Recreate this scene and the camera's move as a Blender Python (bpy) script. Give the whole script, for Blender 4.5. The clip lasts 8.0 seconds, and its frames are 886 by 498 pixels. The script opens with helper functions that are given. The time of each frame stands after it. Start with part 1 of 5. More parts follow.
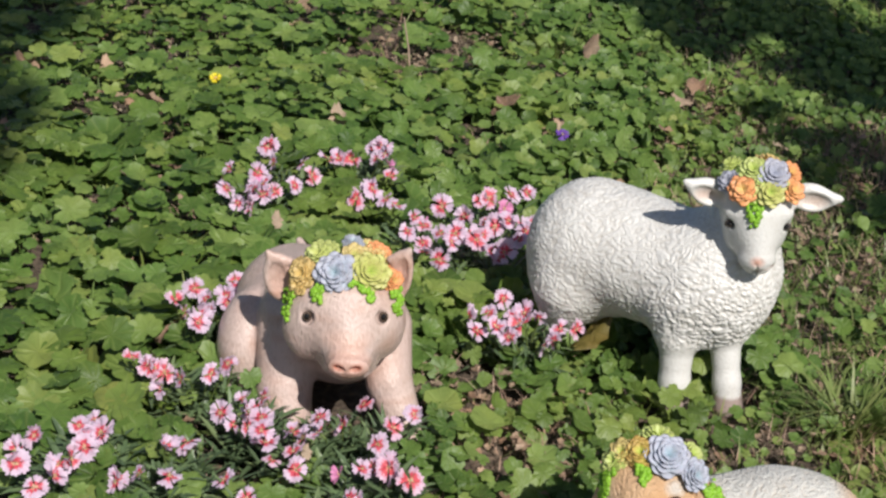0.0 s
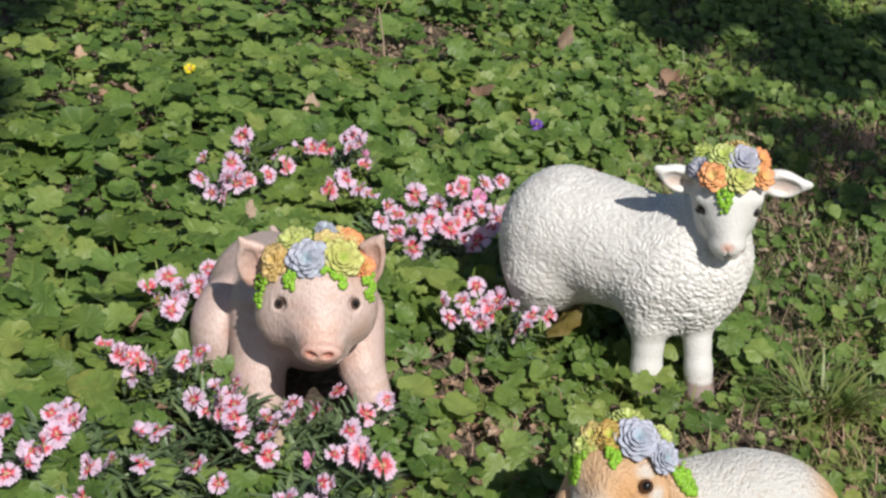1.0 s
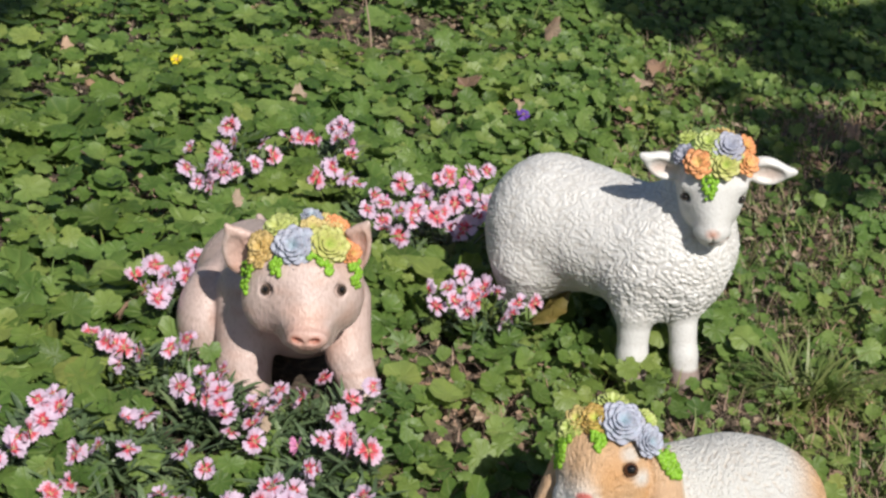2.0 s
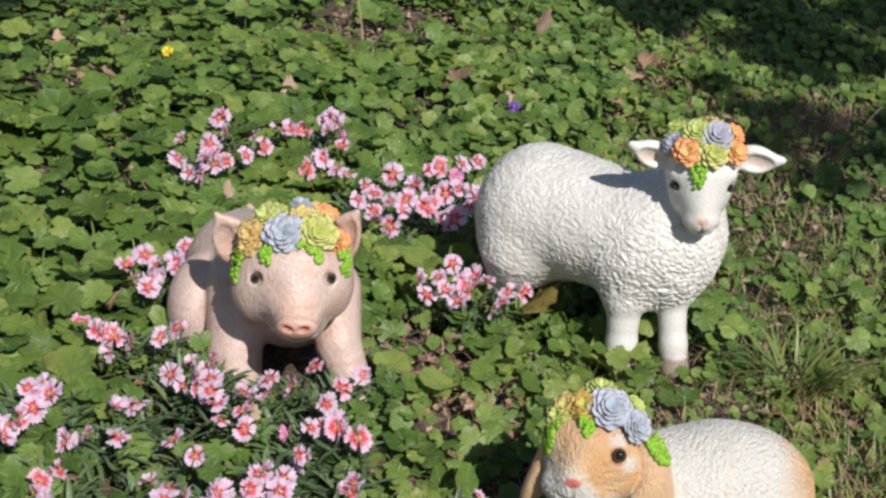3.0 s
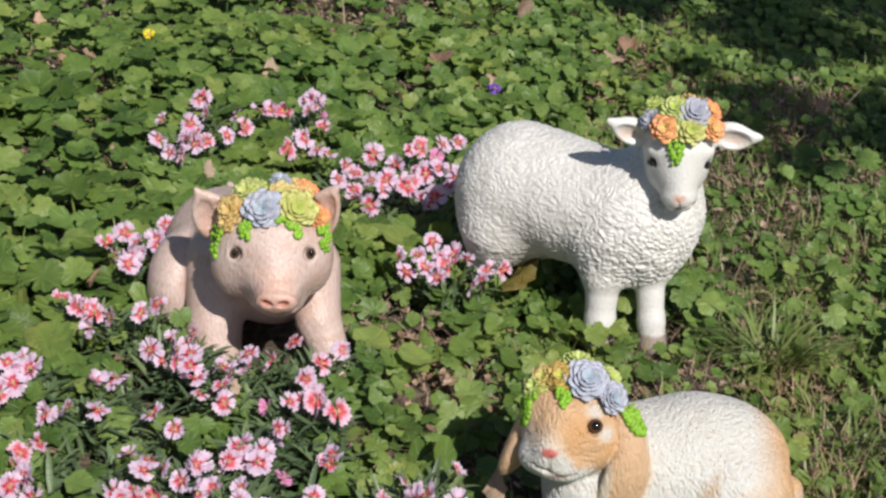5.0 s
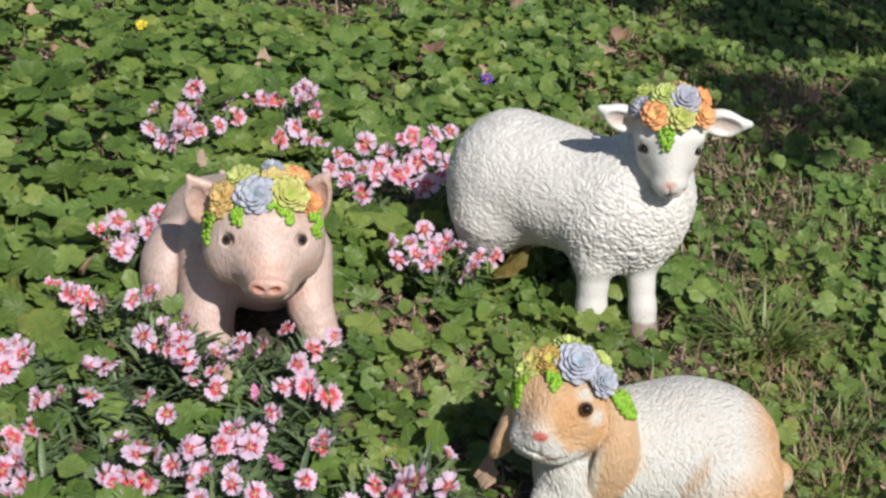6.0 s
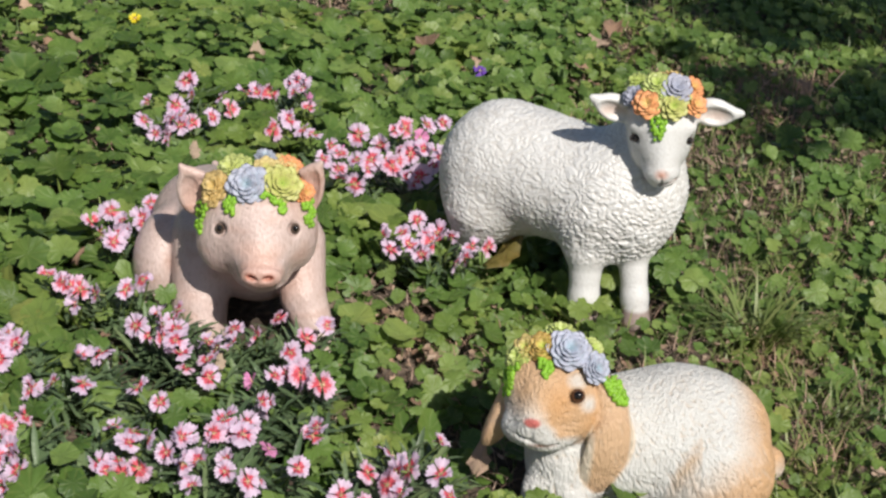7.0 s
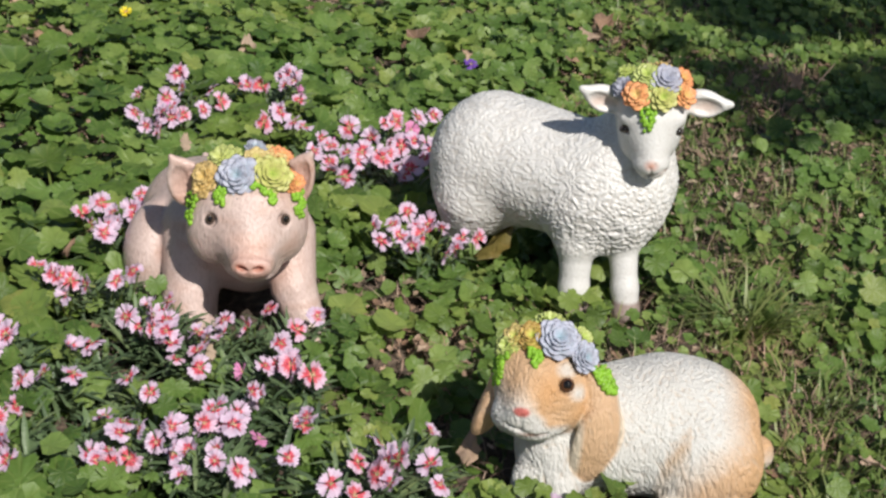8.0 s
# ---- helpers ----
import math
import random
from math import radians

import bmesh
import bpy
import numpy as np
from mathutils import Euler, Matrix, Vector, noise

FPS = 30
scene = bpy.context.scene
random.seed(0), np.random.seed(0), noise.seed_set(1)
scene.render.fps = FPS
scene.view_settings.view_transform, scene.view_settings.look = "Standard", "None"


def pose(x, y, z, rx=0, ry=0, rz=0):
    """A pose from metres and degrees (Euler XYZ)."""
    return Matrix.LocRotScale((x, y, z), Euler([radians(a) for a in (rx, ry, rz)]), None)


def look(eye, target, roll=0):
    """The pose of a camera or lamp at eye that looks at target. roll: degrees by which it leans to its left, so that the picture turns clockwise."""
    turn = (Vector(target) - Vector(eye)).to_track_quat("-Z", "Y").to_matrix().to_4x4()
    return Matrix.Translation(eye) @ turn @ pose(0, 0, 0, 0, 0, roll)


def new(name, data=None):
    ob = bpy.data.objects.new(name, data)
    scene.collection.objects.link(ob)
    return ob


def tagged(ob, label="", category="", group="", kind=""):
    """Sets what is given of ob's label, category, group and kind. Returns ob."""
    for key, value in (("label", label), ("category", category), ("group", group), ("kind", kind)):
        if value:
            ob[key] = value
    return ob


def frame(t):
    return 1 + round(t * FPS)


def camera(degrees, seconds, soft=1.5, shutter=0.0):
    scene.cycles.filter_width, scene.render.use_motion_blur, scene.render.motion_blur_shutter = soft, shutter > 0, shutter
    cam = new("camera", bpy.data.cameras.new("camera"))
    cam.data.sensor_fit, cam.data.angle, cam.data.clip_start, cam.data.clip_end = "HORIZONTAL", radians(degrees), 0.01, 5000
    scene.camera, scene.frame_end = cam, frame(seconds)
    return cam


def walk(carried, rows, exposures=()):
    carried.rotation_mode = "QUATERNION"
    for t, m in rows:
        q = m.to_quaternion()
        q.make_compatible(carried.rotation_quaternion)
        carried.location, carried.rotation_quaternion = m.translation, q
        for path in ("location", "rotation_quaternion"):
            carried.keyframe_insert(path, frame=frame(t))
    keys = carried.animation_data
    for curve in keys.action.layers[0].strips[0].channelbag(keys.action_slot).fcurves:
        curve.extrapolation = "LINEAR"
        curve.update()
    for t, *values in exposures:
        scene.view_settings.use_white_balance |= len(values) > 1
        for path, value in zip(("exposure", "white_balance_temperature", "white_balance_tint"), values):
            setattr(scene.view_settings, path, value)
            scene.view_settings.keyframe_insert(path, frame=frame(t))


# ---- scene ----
cam = camera(33.0, 8.0, soft=2.6)
PATH = [
    (0, (0.031, -2.049, 1.175), (-0.026, -0.226, 0.354), 2.4),
    (0.5, (0.037, -2.053, 1.171), (-0.003, -0.231, 0.348), 2.6),
    (1, (0.042, -2.06, 1.166), (0.013, -0.238, 0.341), 2.6),
    (1.5, (0.044, -2.066, 1.161), (0.024, -0.245, 0.334), 2.7),
    (3, (0.053, -2.08, 1.146), (0.048, -0.261, 0.315), 2.8),
    (3.5, (0.056, -2.085, 1.142), (0.055, -0.267, 0.309), 2.9),
    (4, (0.058, -2.09, 1.138), (0.063, -0.273, 0.303), 2.9),
    (4.5, (0.06, -2.095, 1.134), (0.071, -0.279, 0.297), 3.0),
    (6, (0.068, -2.113, 1.118), (0.091, -0.299, 0.276), 3.1),
    (6.5, (0.069, -2.119, 1.114), (0.096, -0.306, 0.27), 3.1),
    (7, (0.072, -2.123, 1.109), (0.102, -0.311, 0.265), 3.1),
    (7.5, (0.074, -2.127, 1.105), (0.109, -0.316, 0.259), 3.2),
    (8, (0.076, -2.13, 1.102), (0.116, -0.319, 0.255), 3.2),
]
walk(cam, [(t, look(eye, target, roll)) for t, eye, target, roll in PATH])


# ---------- light ----------
SUN = Vector((0.40, -0.85, 0.86)).normalized()
world = bpy.data.worlds.new("world")
scene.world = world
world.use_nodes = True
wn = world.node_tree.nodes
sky = wn.new("ShaderNodeTexSky")
sky.sky_type = "NISHITA"
sky.sun_disc = False
sky.sun_elevation = math.asin(SUN.z)
sky.sun_rotation = math.atan2(SUN.x, SUN.y)
wn["Background"].inputs["Strength"].default_value = 0.058
world.node_tree.links.new(sky.outputs[0], wn["Background"].inputs["Color"])
sun_data = bpy.data.lights.new("sun", "SUN")
sun_data.energy = 4.45
sun_data.angle = radians(0.55)
sun_data.color = (1.0, 0.95, 0.88)
sun = new("sun", sun_data)
sun.matrix_world = look(SUN * 20, (0, 0, 0))
scene.view_settings.exposure = 0.18


# ---------- materials ----------
def material(name):
    m = bpy.data.materials.new(name)
    m.use_nodes = True
    t = m.node_tree
    return m, t.nodes, t.links, t.nodes["Principled BSDF"]


def noise_tex(n, l, scale, detail=4.0, coords=None):
    tex = n.new("ShaderNodeTexNoise")
    tex.inputs["Scale"].default_value = scale
    tex.inputs["Detail"].default_value = detail
    if coords is not None:
        l.new(coords, tex.inputs["Vector"])
    return tex


def ramp(n, l, value, stops):
    r = n.new("ShaderNodeValToRGB")
    el = r.color_ramp.elements
    while len(el) < len(stops):
        el.new(0.5)
    for e, (p, c) in zip(el, stops):
        e.position, e.color = p, (*c, 1)
    l.new(value, r.inputs["Fac"])
    return r


def mix(n, l, mode, fac, a, b):
    x = n.new("ShaderNodeMix")
    x.data_type, x.blend_type = "RGBA", mode
    for sock, val in ((x.inputs["Factor"], fac), (x.inputs["A"], a), (x.inputs["B"], b)):
        if isinstance(val, bpy.types.NodeSocket):
            l.new(val, sock)
        else:
            sock.default_value = val if not isinstance(val, tuple) else (*val, 1)
    return x.outputs["Result"]


def calc(n, l, op, a, b=0.0):
    x = n.new("ShaderNodeMath")
    x.operation = op
    for sock, val in zip(x.inputs, (a, b)):
        if isinstance(val, bpy.types.NodeSocket):
            l.new(val, sock)
        else:
            sock.default_value = val
    return x.outputs[0]


def bump(n, l, p, height, strength, distance):
    b = n.new("ShaderNodeBump")
    b.inputs["Strength"].default_value = strength
    b.inputs["Distance"].default_value = distance
    l.new(height, b.inputs["Height"])
    l.new(b.outputs[0], p.inputs["Normal"])


def thin(m, n, l, p, colour, share):
    """Lets part of the light through a leaf or petal."""
    tr = n.new("ShaderNodeBsdfTranslucent")
    l.new(colour, tr.inputs["Color"])
    mx = n.new("ShaderNodeMixShader")
    mx.inputs[0].default_value = share
    l.new(p.outputs[0], mx.inputs[1])
    l.new(tr.outputs[0], mx.inputs[2])
    l.new(mx.outputs[0], n["Material Output"].inputs["Surface"])


def painted_resin(name, rough, bump_scale, bump_strength, stretch=(1, 1, 1), grime=0.5):
    m, n, l, p = material(name)
    att = n.new("ShaderNodeAttribute")
    att.attribute_name = "paint"
    tc = n.new("ShaderNodeTexCoord")
    mp = n.new("ShaderNodeMapping")
    mp.inputs["Scale"].default_value = stretch
    l.new(tc.outputs["Object"], mp.inputs["Vector"])
    big = noise_tex(n, l, 26, 5, tc.outputs["Object"])
    fine = noise_tex(n, l, bump_scale, 4, mp.outputs[0])
    wash = ramp(n, l, big.outputs["Fac"], [(0.3, (0.80, 0.76, 0.72)), (0.62, (1, 1, 1))])
    pits = ramp(n, l, fine.outputs["Fac"], [(0.30, (0.72, 0.66, 0.60)), (0.5, (1, 1, 1))])
    col = mix(n, l, "MULTIPLY", grime, att.outputs["Color"], wash.outputs[0])
    col = mix(n, l, "MULTIPLY", grime, col, pits.outputs[0])
    l.new(col, p.inputs["Base Color"])
    rr = ramp(n, l, big.outputs["Fac"], [(0.3, (rough - 0.1,) * 3), (0.7, (rough + 0.14,) * 3)])
    l.new(rr.outputs[0], p.inputs["Roughness"])
    bump(n, l, p, fine.outputs["Fac"], bump_strength, 0.004)
    return m


pig_paint = painted_resin("pig_paint", 0.36, 230, 0.55, (1, 1, 0.45))
lamb_paint = painted_resin("lamb_paint", 0.36, 210, 0.32, grime=0.25)
rabbit_paint = painted_resin("rabbit_paint", 0.5, 210, 0.9, (1.9, 1.9, 0.45), grime=0.35)
succulent_paint = painted_resin("succulent_paint", 0.5, 140, 0.3, grime=0.6)

eye_gloss, n, l, p = material("eye_gloss")
tc = n.new("ShaderNodeTexCoord")
nz = noise_tex(n, l, 90, 2, tc.outputs["Object"])
att = n.new("ShaderNodeAttribute")
att.attribute_name = "paint"
l.new(mix(n, l, "MULTIPLY", 0.6, att.outputs["Color"], ramp(n, l, nz.outputs["Fac"], [(0.4, (0.55, 0.5, 0.45)), (0.7, (1, 1, 1))]).outputs[0]), p.inputs["Base Color"])
p.inputs["Roughness"].default_value = 0.08


def leaf_material(name, dark, mid, light, share=0.3, rough=0.47, veins=9):
    m, n, l, p = material(name)
    geo = n.new("ShaderNodeNewGeometry")
    info = n.new("ShaderNodeObjectInfo")
    uv = n.new("ShaderNodeTexCoord")
    rnd = calc(n, l, "FRACT", calc(n, l, "ADD", geo.outputs["Random Per Island"], info.outputs["Random"]))
    base = ramp(n, l, rnd, [(0.0, dark), (0.5, mid), (0.93, light), (1.0, (light[0] * 1.15, light[1], light[2]))])
    nz = noise_tex(n, l, 40, 4, geo.outputs["Position"])
    col = mix(n, l, "MULTIPLY", 0.55, base.outputs[0], ramp(n, l, nz.outputs["Fac"], [(0.3, (0.62, 0.66, 0.6)), (0.7, (1.15, 1.1, 1.0))]).outputs[0])
    patchy = noise_tex(n, l, 4.5, 3, geo.outputs["Position"])
    col = mix(n, l, "MULTIPLY", 0.8, col, ramp(n, l, patchy.outputs["Fac"], [(0.32, (0.72, 0.84, 0.80)), (0.5, (1.0, 1.0, 1.0)), (0.68, (1.32, 1.12, 0.98))]).outputs[0])
    sep = n.new("ShaderNodeSeparateXYZ")
    l.new(uv.outputs["UV"], sep.inputs[0])
    ang = calc(n, l, "ARCTAN2", calc(n, l, "SUBTRACT", sep.outputs[0], 0.5), calc(n, l, "SUBTRACT", sep.outputs[1], 0.5))
    ridge = calc(n, l, "POWER", calc(n, l, "ABSOLUTE", calc(n, l, "COSINE", calc(n, l, "MULTIPLY", ang, veins / 2))), 18.0)
    col = mix(n, l, "MIX", calc(n, l, "MULTIPLY", ridge, 0.2), col, (light[0] * 1.5, light[1] * 1.25, light[2] * 1.4))
    l.new(col, p.inputs["Base Color"])
    p.inputs["Roughness"].default_value = rough
    p.inputs["Specular IOR Level"].default_value = 0.45
    fine = noise_tex(n, l, 260, 3, geo.outputs["Position"])
    bump(n, l, p, calc(n, l, "SUBTRACT", fine.outputs["Fac"], ridge), 0.5, 0.0015)
    thin(m, n, l, p, col, share)
    return m


green_leaf = leaf_material("green_leaf", (0.069, 0.132, 0.029), (0.127, 0.218, 0.046), (0.212, 0.306, 0.084))
dianthus_leaf = leaf_material("dianthus_leaf", (0.036, 0.074, 0.038), (0.068, 0.122, 0.060), (0.15, 0.22, 0.10), 0.12, 0.36, 0)
stem_green = leaf_material("stem_green", (0.07, 0.13, 0.03), (0.11, 0.18, 0.045), (0.17, 0.23, 0.07), 0.1, 0.5, 0)
grass_green = leaf_material("grass_green", (0.09, 0.16, 0.035), (0.15, 0.235, 0.055), (0.26, 0.31, 0.12), 0.3, 0.4, 0)
dry_leaf_brown = leaf_material("dry_leaf_brown", (0.19, 0.12, 0.08), (0.32, 0.225, 0.16), (0.46, 0.35, 0.27), 0.12, 0.7, 7)
olive_leaf = leaf_material("olive_leaf", (0.12, 0.10, 0.025), (0.15, 0.12, 0.03), (0.18, 0.14, 0.04), 0.12, 0.5, 5)
tree_leaf = leaf_material("tree_leaf", (0.03, 0.06, 0.015), (0.05, 0.09, 0.02), (0.08, 0.13, 0.03), 0.2, 0.5, 0)


def petal_material(name, outer, inner, edge):
    m, n, l, p = material(name)
    uv = n.new("ShaderNodeTexCoord")
    info = n.new("ShaderNodeObjectInfo")
    sep = n.new("ShaderNodeSeparateXYZ")
    l.new(uv.outputs["UV"], sep.inputs[0])
    geo = n.new("ShaderNodeNewGeometry")
    nz = noise_tex(n, l, 300, 3, geo.outputs["Position"])
    rad = calc(n, l, "ADD", sep.outputs[0], calc(n, l, "MULTIPLY", calc(n, l, "SUBTRACT", nz.outputs["Fac"], 0.5), 0.75))
    rad = calc(n, l, "ADD", rad, calc(n, l, "MULTIPLY", calc(n, l, "SUBTRACT", info.outputs["Random"], 0.5), 0.24))
    rp = ramp(n, l, rad, [(0.06, (0.75, 0.45, 0.30)), (0.2, inner), (edge, inner), (edge + 0.17, outer), (1.0, (outer[0] * 0.98, outer[1] * 1.1, outer[2] * 1.06))])
    l.new(rp.outputs[0], p.inputs["Base Color"])
    p.inputs["Roughness"].default_value = 0.55
    bump(n, l, p, nz.outputs["Fac"], 0.3, 0.001)
    thin(m, n, l, p, rp.outputs[0], 0.25)
    return m


petal_pale = petal_material("petal_pale", (0.68, 0.485, 0.635), (0.62, 0.060, 0.10), 0.37)
petal_rosy = petal_material("petal_rosy", (0.71, 0.45, 0.585), (0.66, 0.09, 0.12), 0.49)
petal_magenta = petal_material("petal_magenta", (0.72, 0.26, 0.48), (0.66, 0.20, 0.40), 0.3)
petal_yellow = petal_material("petal_yellow", (0.80, 0.62, 0.02), (0.75, 0.45, 0.02), 0.3)
petal_violet = petal_material("petal_violet", (0.16, 0.06, 0.38), (0.12, 0.05, 0.3), 0.3)

stamen_cream, n, l, p = material("stamen_cream")
info = n.new("ShaderNodeObjectInfo")
l.new(ramp(n, l, info.outputs["Random"], [(0, (0.45, 0.50, 0.22)), (1, (0.7, 0.62, 0.42))]).outputs[0], p.inputs["Base Color"])
p.inputs["Roughness"].default_value = 0.6

soil, n, l, p = material("soil")
geo = n.new("ShaderNodeNewGeometry")
a = noise_tex(n, l, 3.5, 6, geo.outputs["Position"])
b = noise_tex(n, l, 70, 6, geo.outputs["Position"])
c = ramp(n, l, a.outputs["Fac"], [(0.35, (0.085, 0.062, 0.045)), (0.65, (0.165, 0.122, 0.090))])
d = ramp(n, l, b.outputs["Fac"], [(0.3, (0.35, 0.33, 0.3)), (0.6, (1, 1, 1)), (0.72, (1.9, 1.7, 1.5))])
earth = mix(n, l, "MULTIPLY", 1.0, c.outputs[0], d.outputs[0])
far = n.new("ShaderNodeVectorMath")
far.operation = "LENGTH"
l.new(geo.outputs["Position"], far.inputs[0])
e = noise_tex(n, l, 9, 6, geo.outputs["Position"])
turf = ramp(n, l, e.outputs["Fac"], [(0.3, (0.035, 0.065, 0.014)), (0.7, (0.10, 0.17, 0.035))])
share = calc(n, l, "MULTIPLY", calc(n, l, "SUBTRACT", far.outputs["Value"], 3.6), 0.5)
cl = n.new("ShaderNodeClamp")
l.new(share, cl.inputs["Value"])
l.new(mix(n, l, "MIX", cl.outputs[0], earth, turf.outputs[0]), p.inputs["Base Color"])
p.inputs["Roughness"].default_value = 0.95
bump(n, l, p, b.outputs["Fac"], 1.0, 0.012)

bark, n, l, p = material("bark")
geo = n.new("ShaderNodeNewGeometry")
a = noise_tex(n, l, 14, 6, geo.outputs["Position"])
l.new(ramp(n, l, a.outputs["Fac"], [(0.3, (0.05, 0.035, 0.025)), (0.7, (0.16, 0.12, 0.09))]).outputs[0], p.inputs["Base Color"])
p.inputs["Roughness"].default_value = 0.9
bump(n, l, p, a.outputs["Fac"], 1.0, 0.02)


# ---------- mesh helpers ----------
def quick_mesh(name, verts, faces, mats, uv=None, paint=None, slots=None, smooth=True):
    """A mesh from arrays of vertices and of faces with equal corner counts."""
    verts, faces = np.asarray(verts, np.float32), np.asarray(faces, np.int32)
    k = faces.shape[1]
    me = bpy.data.meshes.new(name)
    me.vertices.add(len(verts))
    me.vertices.foreach_set("co", verts.ravel())
    me.loops.add(faces.size)
    me.loops.foreach_set("vertex_index", faces.ravel())
    me.polygons.add(len(faces))
    me.polygons.foreach_set("loop_start", np.arange(0, faces.size, k, dtype=np.int32))
    for m in mats:
        me.materials.append(m)
    if slots is not None:
        me.polygons.foreach_set("material_index", np.asarray(slots, np.int32))
    me.polygons.foreach_set("use_smooth", np.full(len(faces), smooth))
    if uv is not None:
        lay = me.uv_layers.new(name="uv")
        lay.data.foreach_set("uv", np.asarray(uv, np.float32)[faces.ravel()].ravel())
    if paint is not None:
        att = me.color_attributes.new("paint", "FLOAT_COLOR", "POINT")
        att.data.foreach_set("color", np.hstack([paint, np.ones((len(paint), 1))]).astype(np.float32).ravel())
    me.update(calc_edges=True)
    return me


def part(name, mesh, parent, label="", m=None):
    ob = new(name, mesh)
    ob.parent = parent
    if m is not None:
        ob.matrix_basis = m
    if label:
        tagged(ob, label)
    return ob


def tris(quads):
    q = np.asarray(quads)
    return np.vstack([q[:, [0, 1, 2]], q[:, [0, 2, 3]]])


def value_noise(p, scale):
    q = np.asarray(p) * np.asarray(scale)
    i = np.floor(q).astype(np.int64)
    f = q - i
    f = f * f * (3 - 2 * f)
    total = 0
    for dx in (0, 1):
        for dy in (0, 1):
            for dz in (0, 1):
                h = ((i[:, 0] + dx) * 73856093) ^ ((i[:, 1] + dy) * 19349663) ^ ((i[:, 2] + dz) * 83492791)
                h = (h ^ (h >> 13)) * 1274126177 & 0x7FFFFFFF
                h = ((h ^ (h >> 15)) & 0xFFFF) / 65535.0
                w = (f[:, 0] if dx else 1 - f[:, 0]) * (f[:, 1] if dy else 1 - f[:, 1]) * (f[:, 2] if dz else 1 - f[:, 2])
                total = total + h * w
    return total


# ---------- sculpting: rounded solids blended into one skin ----------
def egg(c, r, rx=0, ry=0, rz=0):
    rot = np.array(Euler([radians(a) for a in (rx, ry, rz)]).to_matrix(), np.float32)
    c, r = np.array(c, np.float32), np.array(r, np.float32)

    def d(p):
        q = (p - c) @ rot
        k0 = np.sqrt(((q / r) ** 2).sum(1))
        k1 = np.sqrt(((q / (r * r)) ** 2).sum(1)) + 1e-9
        return k0 * (k0 - 1) / k1
    return d


def limb(a, b, ra, rb):
    a, b = np.array(a, np.float32), np.array(b, np.float32)

    def d(p):
        ab = b - a
        h = np.clip(((p - a) @ ab) / (ab @ ab), 0, 1)
        return np.sqrt(((p - a - h[:, None] * ab) ** 2).sum(1)) - (ra + (rb - ra) * h)
    return d


def blend(shapes):
    """Shapes in order: (solid, softness) adds, (solid, -softness) carves."""
    def d(p):
        out = None
        for f, k in shapes:
            v = f(p)
            if out is None:
                out = v
                continue
            s = abs(k)
            if k < 0:
                h = np.clip(0.5 - 0.5 * (out + v) / s, 0, 1)
                out = out * (1 - h) - v * h + s * h * (1 - h)
            else:
                h = np.clip(0.5 + 0.5 * (out - v) / s, 0, 1)
                out = out * (1 - h) + v * h - s * h * (1 - h)
        return out
    return d


def slope(f, p, e=0.0008):
    g = np.stack([f(p + np.eye(3, dtype=np.float32)[i] * e) - f(p - np.eye(3, dtype=np.float32)[i] * e) for i in range(3)], 1)
    return g / (np.linalg.norm(g, axis=1, keepdims=True) + 1e-9)


